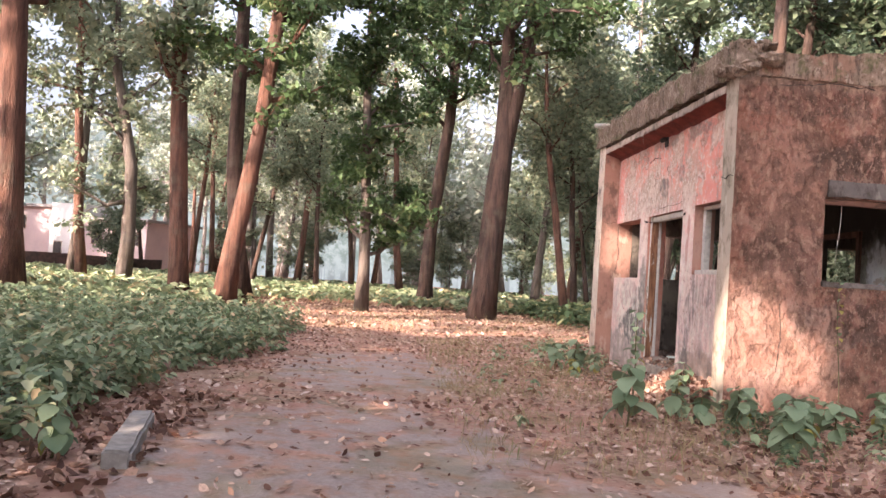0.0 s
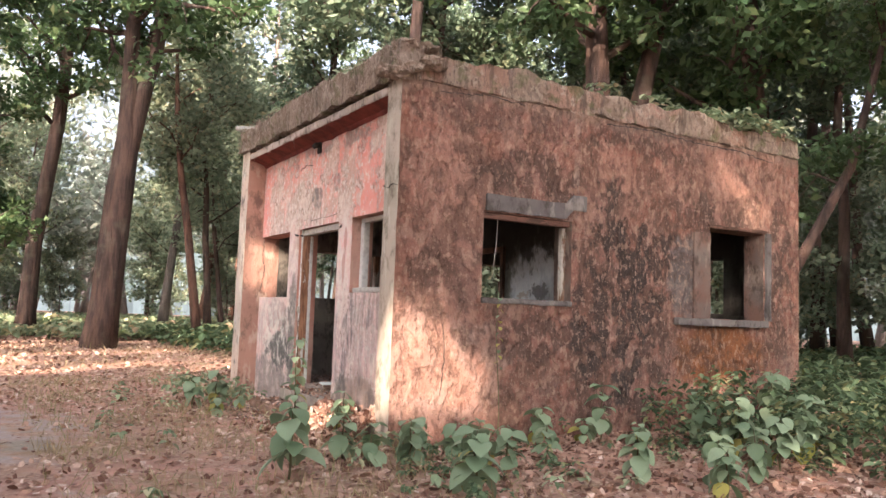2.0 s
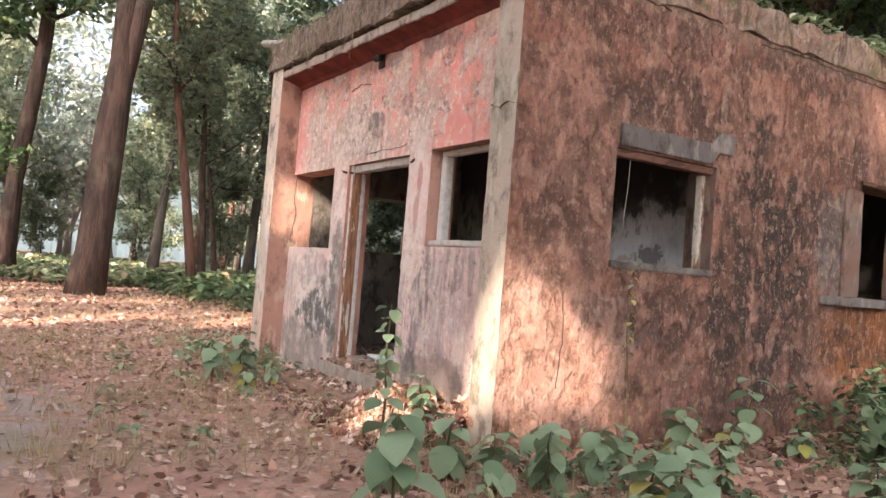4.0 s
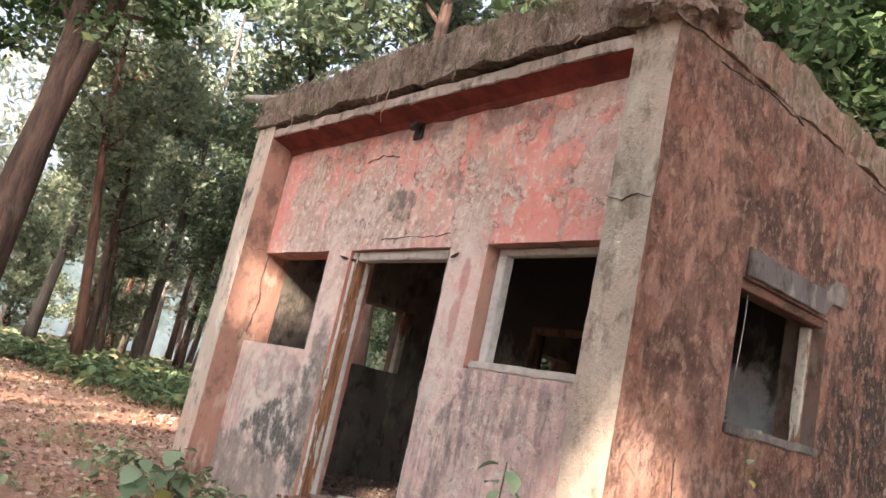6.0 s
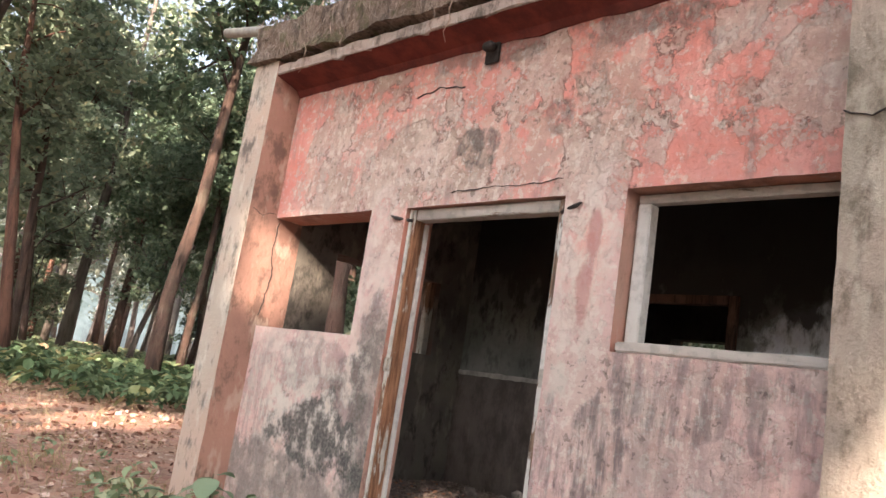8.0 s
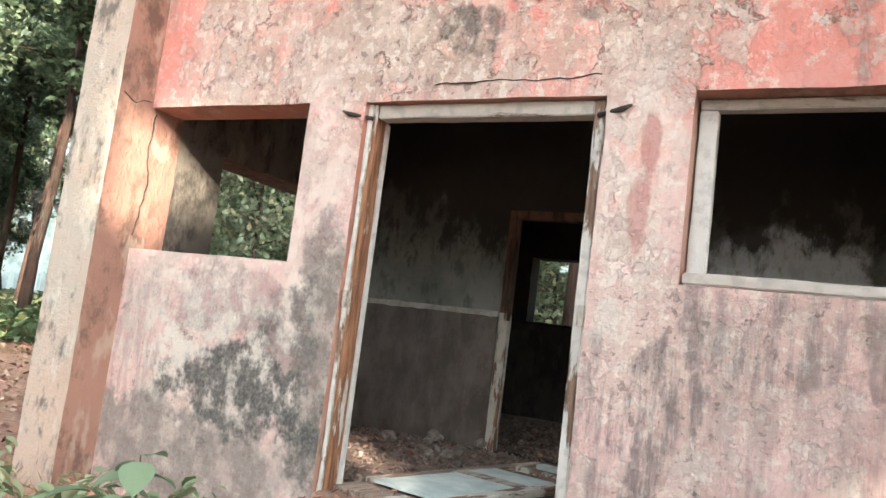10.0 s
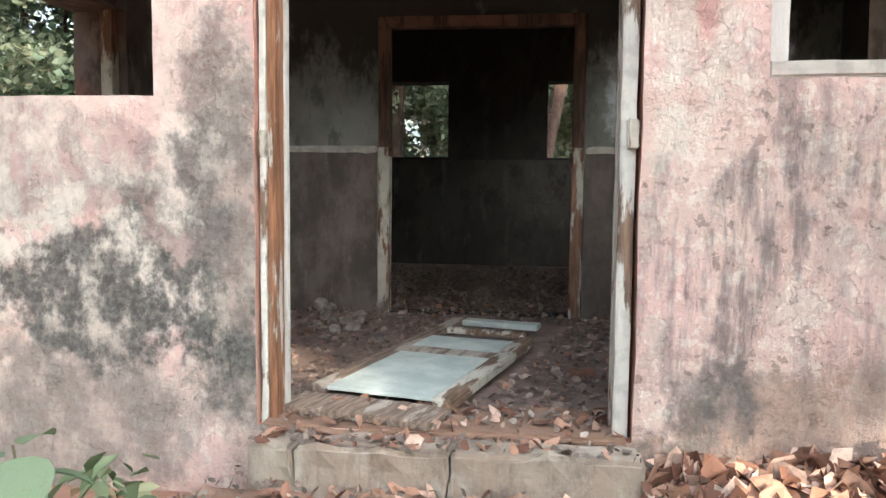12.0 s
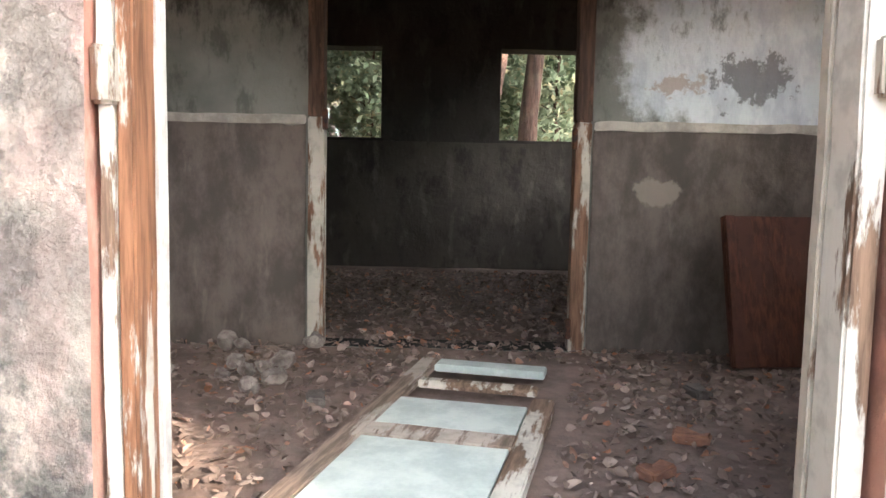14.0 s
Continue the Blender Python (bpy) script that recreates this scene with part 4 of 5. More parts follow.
for a, b, top in ((1.80, 2.44, -0.012), (2.447, 2.975, -0.016), (2.982, 3.15, -0.012)):
    part("block", slab("block", (-0.17, a, GZ - 0.1), (-0.004, b, top), M_STEP, 0.015, 0.016, 0.08, 7.0), step)
low_step = thing("lower_step", (0, 0, 0), label="broken lower step covered with red mud", category="step")
for a, b, top in ((1.70, 2.27, -0.158), (2.276, 2.86, -0.152), (2.866, 3.30, -0.162)):
    part("block", slab("block", (-0.52, a, GZ - 0.1), (-0.172, b, top), M_MUD, 0.03, 0.03, 0.08, 5.0), low_step)
tagged(new("mud_sill", slab("mud_sill", (-0.01, 1.84, -0.02), (0.34, 3.15, 0.012), M_MUD, 0.01, 0.012, 0.07, 7.0)), "red mud drifted across the door sill", "mud")

box = thing("lamp_bracket", (0, 0, 0), label="rusty iron lamp bracket under the beam", category="bracket")
part("plate", slab("plate", (-0.02, 2.50, 3.06), (-0.002, 2.62, 3.265), M_DARK, 0.004), box)
part("socket", tube("socket", [(-0.02, 2.555, 3.17), (-0.06, 2.55, 3.16), (-0.10, 2.545, 3.13)], [0.03, 0.036, 0.03], M_DARK, 10), box)
tagged(new("roof_pole", tube("roof_pole", [(0.02, 4.4, 3.72), (-0.12, 5.2, 3.86), (-0.09, 6.22, 4.08)], [0.05, 0.05, 0.047], M_PIPE, 14)), "grey pole lying across the corner of the roof", "pole")

# cracks in the front plaster: thin dark grooves
def crack(name, points, width, nrm, label):
    verts, faces = [], []
    pts = []
    for a, b in zip(points, points[1:]):
        a, b = Vector(a), Vector(b)
        m = max(2, int((b - a).length / 0.03))
        pts += [a.lerp(b, i / m) for i in range(m)]
    pts.append(Vector(points[-1]))
    nrm = Vector(nrm)
    for i, p in enumerate(pts):
        d = (pts[min(i + 1, len(pts) - 1)] - pts[max(i - 1, 0)]).normalized()
        s = d.cross(nrm)
        p = p + s * 0.018 * noise.noise(p * 14)
        wd = width * (0.35 + 0.9 * abs(noise.noise(p * 9 + Vector((3, 1, 2)))))
        verts += [p + s * wd, p - s * wd, p + s * wd * 0.5 - nrm * 0.03, p - s * wd * 0.5 - nrm * 0.03]
    for i in range(len(pts) - 1):
        a, b = 4 * i, 4 * i + 4
        faces += [(a, b, b + 1, a + 1), (a, a + 2, b + 2, b), (a + 1, b + 1, b + 3, a + 3)]
    return tagged(new(name, mesh_from(name, verts, faces, M_DARK)), label, "crack", kind="structure")


crack("crack_1", ((-0.007, 2.75, 2.185), (-0.007, 2.4, 2.195), (-0.007, 2.1, 2.19), (-0.007, 1.86, 2.21)), 0.004, (-1, 0, 0), "long crack in the plaster over the door")
crack("crack_2", ((-0.007, 3.25, 2.93), (-0.007, 3.0, 2.97), (-0.007, 2.78, 2.93)), 0.006, (-1, 0, 0), "dark chipped crack in the pink plaster")
crack("crack_3", ((-0.167, 0.31, 2.34), (-0.166, 0.2, 2.29), (-0.163, 0.1, 2.33), (-0.160, 0.01, 2.31)), 0.004, (-1, 0, 0), "crack across the near fin")
crack("crack_4", ((2.6, -0.008, 3.36), (3.3, -0.008, 3.40), (4.2, -0.008, 3.36), (5.0, -0.008, 3.37), (5.7, -0.008, 3.30)), 0.008, (0, -1, 0), "long crack below the side parapet")
crack("crack_5", ((0.3, -0.008, 3.33), (0.9, -0.008, 3.40), (1.4, -0.008, 3.38)), 0.006, (0, -1, 0), "crack below the side parapet")
crack("crack_7", ((0.035, YF - 0.007, 2.07), (0.02, YF - 0.007, 1.85), (0.05, YF - 0.007, 1.62), (0.02, YF - 0.007, 1.42), (0.0, YF - 0.007, 1.27)), 0.0055, (0, -1, 0), "ragged break in the plaster of the window jamb")
crack("crack_8", ((-0.24, YF - 0.007, 2.12), (-0.14, YF - 0.007, 2.10), (-0.02, YF - 0.007, 2.13)), 0.003, (0, -1, 0), "fine crack across the cheek of the recess")
crack("crack_6", ((0.42, -0.008, 0.95), (0.45, -0.008, 0.6), (0.42, -0.008, 0.2)), 0.004, (0, -1, 0), "upright crack in the side wall")

# ---- inside: the fallen door and rubbish ----
leaf_door = thing("fallen_door", (0.24, 2.775, 0.045), -13.5, label="broken panelled timber door with pale mint panels lying on the floor", category="door")
part("bottom_rail", slab("bottom_rail", (-0.20, -0.30, -0.035), (0.02, 0.33, -0.003), M_RAIL, 0.006, 0.006, 0.1), leaf_door, "worn brown bottom rail")
part("panel", slab("panel", (0.03, -0.225, 0.005), (0.76, 0.235, 0.022), M_PANEL, 0.003, 0.003, 0.15), leaf_door, "faded mint panel")
part("lock_rail", slab("lock_rail", (0.765, -0.235, -0.01), (0.885, 0.245, 0.025), M_RAIL, 0.005, 0.003, 0.15), leaf_door)
part("panel", slab("panel", (0.89, -0.225, 0.005), (1.19, 0.235, 0.022), M_PANEL, 0.003, 0.003, 0.15), leaf_door, "faded mint panel")
part("cross_rail", slab("cross_rail", (1.42, -0.23, -0.01), (1.475, 0.235, 0.022), M_STILE, 0.005), leaf_door)
part("top_rail", slab("top_rail", (1.68, -0.23, -0.01), (1.79, 0.235, 0.022), M_PANEL, 0.005), leaf_door)
part("stile", slab("stile", (0.0, -0.31, -0.02), (1.28, -0.232, 0.03), M_STILE, 0.006, 0.004, 0.15), leaf_door, "pale flaking stile")
part("stile", slab("stile", (0.05, 0.242, -0.02), (1.80, 0.32, 0.02), M_RAIL, 0.006, 0.004, 0.15), leaf_door, "bare brown stile")

board = thing("wooden_cabinet_side", (2.20, 0.95, 0.0), 8, label="dark red-brown board leaning against the inside wall", category="board")
part("board", slab("board", (-0.015, -0.32, 0.0), (0.015, 0.32, 0.70), M_BOARD, 0.006, 0.003, 0.2, turn=pose(0.0, 0, 0.02, 0, 14, 0)), board)
part("edge_strip", slab("edge_strip", (-0.035, 0.27, 0.0), (-0.016, 0.32, 0.70), M_BOARD, 0.004, 0, turn=pose(0.0, 0, 0.02, 0, 14, 0)), board)
part("prop", slab("prop", (-0.10, -0.2, 0.0), (-0.07, -0.15, 0.42), M_FRAME_IN, 0.004, 0, turn=pose(-0.02, 0, 0.0, -22, 4, 0)), board, "pale slat across its foot")


def stone(name, size, seed, mat):
    bm = bmesh.new()
    bmesh.ops.create_icosphere(bm, subdivisions=2, radius=1.0)
    for v in bm.verts:
        k = 1 + 0.45 * noise.noise(v.co * 1.6 + Vector((seed, 0, 0)))
        v.co = Vector((v.co.x * size[0], v.co.y * size[1], v.co.z * size[2])) * k
    me = bpy.data.meshes.new(name)
    bm.to_mesh(me)
    bm.free()
    me.materials.append(mat)
    return me


rng = np.random.default_rng(21)
chunk_meshes = [stone("rubble_chunk", (0.07, 0.055, 0.045), s, M_RUBBLE) for s in range(6)]
for i in range(11):
    ob = new("rubble_chunk", chunk_meshes[i % 6])
    s = rng.uniform(0.4, 0.95)
    ob.matrix_basis = pose(1.95 + rng.normal() * 0.16, 3.45 + rng.normal() * 0.16, 0.03 + (0.07 if i < 5 else 0), *rng.uniform(-20, 20, 2), rng.uniform(0, 360)) @ Matrix.Diagonal((s, s, s, 1))
    tagged(ob, "broken lump of plaster and brick on the floor", "rubble", "rubble heap")
for x, y, a in ((1.55, 3.05, 10), (1.2, 1.75, 70), (0.9, 1.95, 130), (1.75, 1.55, 10)):
    ob = new("brick_piece", slab("brick_piece", (-0.06, -0.035, 0), (0.06, 0.035, 0.04), M_BRICK if a > 15 else M_LINTEL, 0.008, 0.01, 0.05, 12))
    ob.matrix_basis = pose(x, y, 0.0, 0, 0, a)
    tagged(ob, "broken piece of red brick on the dusty floor", "brick", "brick pieces")


def scatter_litter(name, n, box, z, mat, seed, size=(0.06, 0.16), label="", tilt=0.35, keep=None):
    rng = np.random.default_rng(seed)
    p = np.stack([rng.uniform(box[0], box[1], n), rng.uniform(box[2], box[3], n)], 1)
    if keep is not None:
        p = p[np.array([keep(x, y, r) for (x, y), r in zip(p, rng.random(n))], bool)]
    n = len(p)
    a, b = random_leaves(rng, n, 0.0, tilt)
    length = rng.uniform(*size, n)
    h = np.array([z(x, y) for x, y in p]) + length * 0.10 + 0.008
    return tagged(new(name, leaf_mesh(name, np.column_stack([p, h]), a, b, length, length * rng.uniform(0.45, 0.8, n), mat, "oval", rng.uniform(-0.2, 0.4))), label, "leaf litter", kind="stuff")


scatter_litter("floor_litter", 17000, (0.15, 5.5, 0.4, 4.7), lambda x, y: 0.004, M_LITTER_IN, 31, (0.015, 0.055), "dusty dead leaves and scraps on the hut floor", 0.3,
               lambda x, y, r: not (0.0 < x < 2.2 and abs((y - 2.775) + 0.24 * (x - 0.24)) < 0.36) and r < 0.85)
scatter_litter("floor_crumbs", 500, (0.1, 5.5, 0.4, 4.7), lambda x, y: 0.0, M_LITTER_IN, 32, (0.010, 0.032), "crumbs of plaster and brick on the hut floor", 0.9,
               lambda x, y, r: not (0.0 < x < 2.2 and abs((y - 2.775) + 0.24 * (x - 0.24)) < 0.33))

def step_z(x, y):
    if x > -0.01:
        return 0.012 if 1.86 < y < 3.12 else -0.5
    return -0.013 if x > -0.17 and 1.8 < y < 3.15 else (-0.15 if x > -0.50 and 1.72 < y < 3.28 else ground_z(x, y))


scatter_litter("step_crumbs", 1500, (-0.95, 0.34, 1.35, 3.5), step_z, M_STONE, 33, (0.012, 0.05), "crumbs of brick and plaster on the door step", 0.9)
scatter_litter("step_leaves", 340, (-0.95, 0.30, 1.86, 3.1), step_z, M_LITTER, 34, (0.03, 0.09), "dead leaves on the door step", 0.4)

# ---- outdoors: stones, litter, weeds ----
kerb = slab("kerb_stone", (-0.085, -0.66, -0.06), (0.085, 0.66, 0.11), M_KERB, 0.018, 0.010, 0.12)
kerb_ob = new("kerb_stone", kerb)
kerb_ob.matrix_basis = pose(-5.45, -2.82, GZ + 0.01, 0, 0, 11)
tagged(kerb_ob, "long grey kerb stone lying among dead leaves", "kerb stone")


def road(x, y):
    return max(1 - math.hypot((x + 4.0) / 1.5, (y + 3.6) / 2.9), 1 - math.hypot((x + 3.9) / 1.3, (y - 2.0) / 2.0), 0.6 * (1 - math.hypot((x + 1.9) / 1.5, (y + 4.2) / 1.2)))


def outside(x, y):
    return not (-0.2 < x < 6.35 and -0.05 < y < 5.2)


def litter_keep(x, y, r):
    k = 0.75 + 0.5 * noise.noise(Vector((x * 0.8, y * 0.8, 3)))
    return outside(x, y) and r < (0.28 if road(x, y) > 0 else 0.95) * k


scatter_litter("leaf_litter", 42000, (-7.5, 4.5, -8.6, 9.5), ground_z, M_LITTER, 41, (0.022, 0.095), "brown and tan dead leaves strewn over the ground", 0.22, litter_keep)
scatter_litter("leaf_litter_beyond", 9000, (-12, 10, 9.0, 24), ground_z, M_LITTER, 42, (0.06, 0.15), "dead leaves strewn under the far trees", 0.35, lambda x, y, r: r < 0.9)
scatter_litter("leaf_litter_by_wall", 3400, (-1.4, 6.5, -3.8, 0.0), ground_z, M_LITTER_DARK, 43, (0.035, 0.11), "dead leaves heaped along the side wall", 0.5, lambda x, y, r: outside(x, y))
scatter_litter("leaf_litter_by_kerb", 1100, (-7.2, -5.2, -4.6, -0.6), ground_z, M_LITTER_DARK, 44, (0.05, 0.13), "dark dead leaves heaped by the kerb stone", 0.6)
scatter_litter("leaf_litter_by_door", 2300, (-1.0, -0.03, 0.25, 1.8), lambda x, y: ground_z(x, y) + 0.46 * max(0, 0.72 + x) * (0.75 + 0.5 * noise.noise(Vector((x * 3, y * 3, 2)))), M_LITTER, 45, (0.06, 0.17), "heap of dead leaves beside the door step", 0.9)


def blades(name, n, box, seed, height, mat, label, keep):
    rng = np.random.default_rng(seed)
    p = np.stack([rng.uniform(box[0], box[1], n), rng.uniform(box[2], box[3], n)], 1)
    p = p[np.array([keep(x, y, r) for (x, y), r in zip(p, rng.random(n))], bool)]
    n = len(p)
    a = rng.normal(size=(n, 3)) * 0.45 + (0, 0, 1)
    a /= np.linalg.norm(a, axis=1, keepdims=True)
    b = np.cross(a, rng.normal(size=(n, 3)))
    b /= np.linalg.norm(b, axis=1, keepdims=True)
    length = rng.uniform(*height, n)
    z = np.array([ground_z(x, y) for x, y in p]) + length * 0.45
    return tagged(new(name, leaf_mesh(name, np.column_stack([p, z]), a, b, length, rng.uniform(0.004, 0.010, n), mat)), label, "grass", kind="stuff")


blades("dry_grass", 9000, (-3.2, 0.0, -3.2, 7.5), 51, (0.06, 0.22), M_DRY, "thin dry grass in the trodden earth", lambda x, y, r: outside(x, y) and r < 0.5 + 0.9 * noise.noise(Vector((x, y, 9))))
blades("dry_grass_far", 7000, (-8, 5, 7.5, 17), 52, (0.08, 0.30), M_DRY, "thin dry grass under the trees", lambda x, y, r: r < 0.5 + 0.8 * noise.noise(Vector((x * 0.6, y * 0.6, 9))))


def weeds(name, count, box, seed, height, leaf, label, keep, per=14, mat=None):
    """A carpet of low leafy plants: leaves in tiers round short stems."""
    rng = np.random.default_rng(seed)
    p = np.stack([rng.uniform(box[0], box[1], count), rng.uniform(box[2], box[3], count)], 1)
    p = p[np.array([keep(x, y, r) for (x, y), r in zip(p, rng.random(count))], bool)]
    m = len(p)
    tall = rng.uniform(*height, m)
    q, k = np.repeat(p, per, 0), np.repeat(tall, per)
    n = len(q)
    level = rng.random(n) ** 0.6
    w = rng.uniform(0, 2 * math.pi, n)
    reach = leaf * rng.uniform(0.4, 1.4, n)
    base = np.repeat([ground_z(x, y) if abs(x) < 60 else GZ for x, y in p], per)
    c = np.column_stack([q[:, 0] + np.cos(w) * reach, q[:, 1] + np.sin(w) * reach, base + k * (0.2 + 0.8 * level)])
    a = np.column_stack([np.cos(w), np.sin(w), rng.normal(-0.25, 0.35, n)])
    a /= np.linalg.norm(a, axis=1, keepdims=True)
    b = np.column_stack([-np.sin(w), np.cos(w), rng.normal(0, 0.3, n)])
    b -= a * (a * b).sum(1, keepdims=True)
    b /= np.linalg.norm(b, axis=1, keepdims=True)
    length = leaf * rng.uniform(0.6, 1.4, n)
    return tagged(new(name, leaf_mesh(name, c, a, b, length, length * rng.uniform(0.5, 0.85, n), mat or M_WEED, "oval", 0.3)), label, "weeds", kind="stuff")


def edge(x, y, s=0.5):
    return noise.noise(Vector((x * s, y * s, 6.0)))


weeds("weed_carpet_near", 3900, (-13, -5.0, -5.5, 10), 61, (0.10, 0.55), 0.10, "dense green weeds beside the path", lambda x, y, r: x < -6.0 - 0.02 * (y - 2) ** 2 * 0.4 + edge(x, y) * 0.9 + 0.05 * y and r < 0.95, 16)
weeds("weed_carpet_left", 3200, (-32, -8.5, 8, 42), 62, (0.25, 0.6), 0.24, "green weeds under the trees", lambda x, y, r: x < -8.0 - 0.1 * (y - 10) * 0.2 + edge(x, y, 0.2) * 3, 12)
weeds("weed_carpet_far", 5200, (-24, 30, 21, 48), 63, (0.3, 0.65), 0.30, "band of green weeds beyond the clearing", lambda x, y, r: y > 23 + edge(x, y, 0.15) * 5 - 0.2 * max(0, x), 11)
weeds("weed_carpet_behind", 2400, (1.5, 26, 9, 24), 64, (0.3, 0.65), 0.22, "green weeds behind the hut", lambda x, y, r: y > 12.5 - 0.4 * (x - 3) + edge(x, y, 0.3) * 2, 12, M_BUSH)
weeds("weed_carpet_right", 2600, (6.4, 30, -10, 12), 65, (0.3, 0.75), 0.20, "green weeds beside the hut", lambda x, y, r: r < 0.9, 12, M_BUSH)
weeds("bush_right", 330, (2.5, 7.0, -3.4, -0.35), 66, (0.12, 0.85), 0.085, "leafy green bush in front of the side wall", lambda x, y, r: x + 0.8 * y > 1.2 + edge(x, y) and r < 0.8, 22, M_BUSH)
weeds("weed_sprigs", 130, (-2.6, 2.6, -2.6, 6.5), 67, (0.1, 0.3), 0.07, "small green sprigs in the litter", lambda x, y, r: outside(x, y) and edge(x, y, 0.9) > 0.05, 10)
weeds("weeds_by_wall", 150, (-0.9, 3.2, -2.6, -0.15), 72, (0.05, 0.22), 0.05, "low green sprigs along the side wall", lambda x, y, r: edge(x, y, 1.1) > -0.1, 12, M_BUSH)
weeds("weeds_by_fin", 22, (-1.4, -0.35, 3.2, 4.6), 68, (0.15, 0.42), 0.08, "small green weeds by the front wall", lambda x, y, r: True, 14)
# greenery on the roof
weeds("roof_plants", 420, (-0.2, 6.2, 0.0, 5.1), 69, (0.02, 0.22), 0.10, "small green plants along the roof edge", lambda x, y, r: (x < 0.25 and (y > 3.9 or 1.6 < y < 2.2 or r < 0.15)) or (y < 0.3 and (x > 2.6 or r < 0.15)), 12)
roof = bpy.data.objects["roof_plants"]
roof.location.z = 3.76 - GZ
weeds("roof_creeper", 70, (4.6, 6.4, -0.05, 0.5), 70, (0.05, 0.35), 0.12, "green creeper hanging over the corner of the roof", lambda x, y, r: True, 16)
bpy.data.objects["roof_creeper"].location.z = 3.66 - GZ

# ---- saplings with broad leaves ----


def broad_leaf(name, mat):
    """One ovate leaf along +x, folded at the midrib and drooping."""
    rows = ((0.0, 0.0), (0.06, 0.22), (0.22, 0.39), (0.45, 0.44), (0.68, 0.35), (0.88, 0.17), (1.0, 0.0))
    verts, faces = [], []
    for u, w in rows:
        z = 0.12 * math.sin(u * 2.2) - 0.30 * u * u
        verts += [(u, -w, z + 0.10 * w), (u, 0, z - 0.03), (u, w, z + 0.10 * w)]
    for i in range(len(rows) - 1):
        a, b = 3 * i, 3 * i + 3
        faces += [(a, b, b + 1, a + 1), (a + 1, b + 1, b + 2, a + 2)]
    return mesh_from(name, verts, faces, mat, smooth=True)


LEAF_GREEN, LEAF_YELLOW = broad_leaf("leaf", M_BIG), broad_leaf("leaf", M_BIG_YELLOW)


def sapling(x, y, tall, leaf, tiers, seed, lean=0.0, bare=0.30, label="young teak sapling with broad green leaves"):
    rng = np.random.default_rng(seed)
    top = thing("sapling", (x, y, ground_z(x, y)), rng.uniform(0, 360), label=label, category="sapling", group="saplings round the hut")
    pts = [(lean * (k / 4) ** 2 + 0.012 * math.sin(3 * k + seed), 0.012 * math.cos(2 * k + seed), tall * k / 4 - 0.03) for k in range(5)]
    part("stem", tube("stem", pts, [0.011, 0.010, 0.008, 0.006, 0.003], M_STEM, 6), top)
    for i in range(tiers):
        f = bare + (1 - bare) * (i + 0.5) / tiers
        for j in range(3):
            size = 1.25 * leaf * rng.uniform(0.65, 1.15) * (1.1 - 0.4 * f)
            ob = part("leaf", LEAF_YELLOW if rng.random() < 0.13 and i < 2 else LEAF_GREEN, top)
            ob.matrix_basis = pose(lean * f * f, 0, tall * f, rng.uniform(-22, 22), rng.uniform(18, 78) - 26 * f, i * 62 + j * 120 + rng.uniform(-25, 25)) @ Matrix.Translation((0.03, 0, 0)) @ Matrix.Diagonal((size, size, size, 1))
    return top


for x, y, tall, leaf, tiers, seed, *rest in (
        (-1.50, -1.00, 0.60, 0.22, 5, 1), (-0.92, 3.45, 0.52, 0.17, 5, 2), (-0.85, -0.50, 0.44, 0.17, 4, 3), (-0.47, -2.05, 0.50, 0.19, 6, 4), (-0.42, -0.95, 0.42, 0.17, 5, 14),
        (-0.20, -0.62, 0.40, 0.17, 4, 5), (0.12, -0.80, 0.38, 0.16, 4, 15), (0.30, -1.35, 0.40, 0.17, 5, 35), (-0.12, -1.50, 0.42, 0.18, 5, 37), (-0.72, -0.80, 0.38, 0.17, 4, 38), (0.55, -0.55, 0.34, 0.15, 4, 39), (0.85, -1.20, 0.36, 0.15, 5, 40), (1.40, -0.40, 0.42, 0.16, 5, 6), (1.07, -2.10, 0.44, 0.15, 7, 7), (2.22, -0.42, 0.66, 0.20, 4, 8),
        (1.45, -2.60, 0.46, 0.15, 7, 9), (1.95, -2.55, 0.46, 0.15, 7, 10), (1.25, -2.85, 0.40, 0.15, 6, 16), (2.65, -2.30, 0.52, 0.16, 7, 11), (2.85, -1.70, 0.66, 0.18, 7, 12), (3.35, -2.10, 0.72, 0.20, 7, 13), (3.75, -1.40, 0.85, 0.20, 7, 17),
        (3.1, -1.0, 0.62, 0.17, 6, 18), (4.4, -1.0, 0.8, 0.20, 7, 19), (1.85, -0.55, 0.30, 0.13, 4, 20), (2.45, -0.75, 0.26, 0.12, 4, 36), (-1.25, 3.30, 0.44, 0.16, 5, 21), (-1.15, 2.55, 0.26, 0.14, 3, 22), (-0.72, 3.05, 0.30, 0.10, 5, 23),
        (-0.24, 0.88, 0.50, 0.13, 5, 24), (-0.5, 0.45, 0.40, 0.13, 4, 34), (-1.27, -0.39, 1.10, 0.095, 8, 25, 0.06, 0.42, "thin tall weed with small leaves before the doorway"),
        (-5.75, -3.3, 0.42, 0.14, 5, 26), (-6.1, -2.6, 0.50, 0.15, 6, 27), (-6.3, -3.7, 0.50, 0.15, 6, 28), (-6.6, -2.9, 0.55, 0.16, 6, 29)):
    sapling(x, y, tall, leaf, tiers, seed, *rest)
# a thin tall weed that climbs in front of the side wall
climber = thing("tall_weed", (1.04, -0.20, GZ), label="thin tall weed climbing to the sill of the side window", category="weed")
part("stem", tube("stem", [(0.02 * math.sin(k * 1.3), 0.05 + 0.012 * k, 0.30 * k) for k in range(6)], [0.007, 0.006, 0.006, 0.005, 0.004, 0.003], M_STEM, 6), climber)
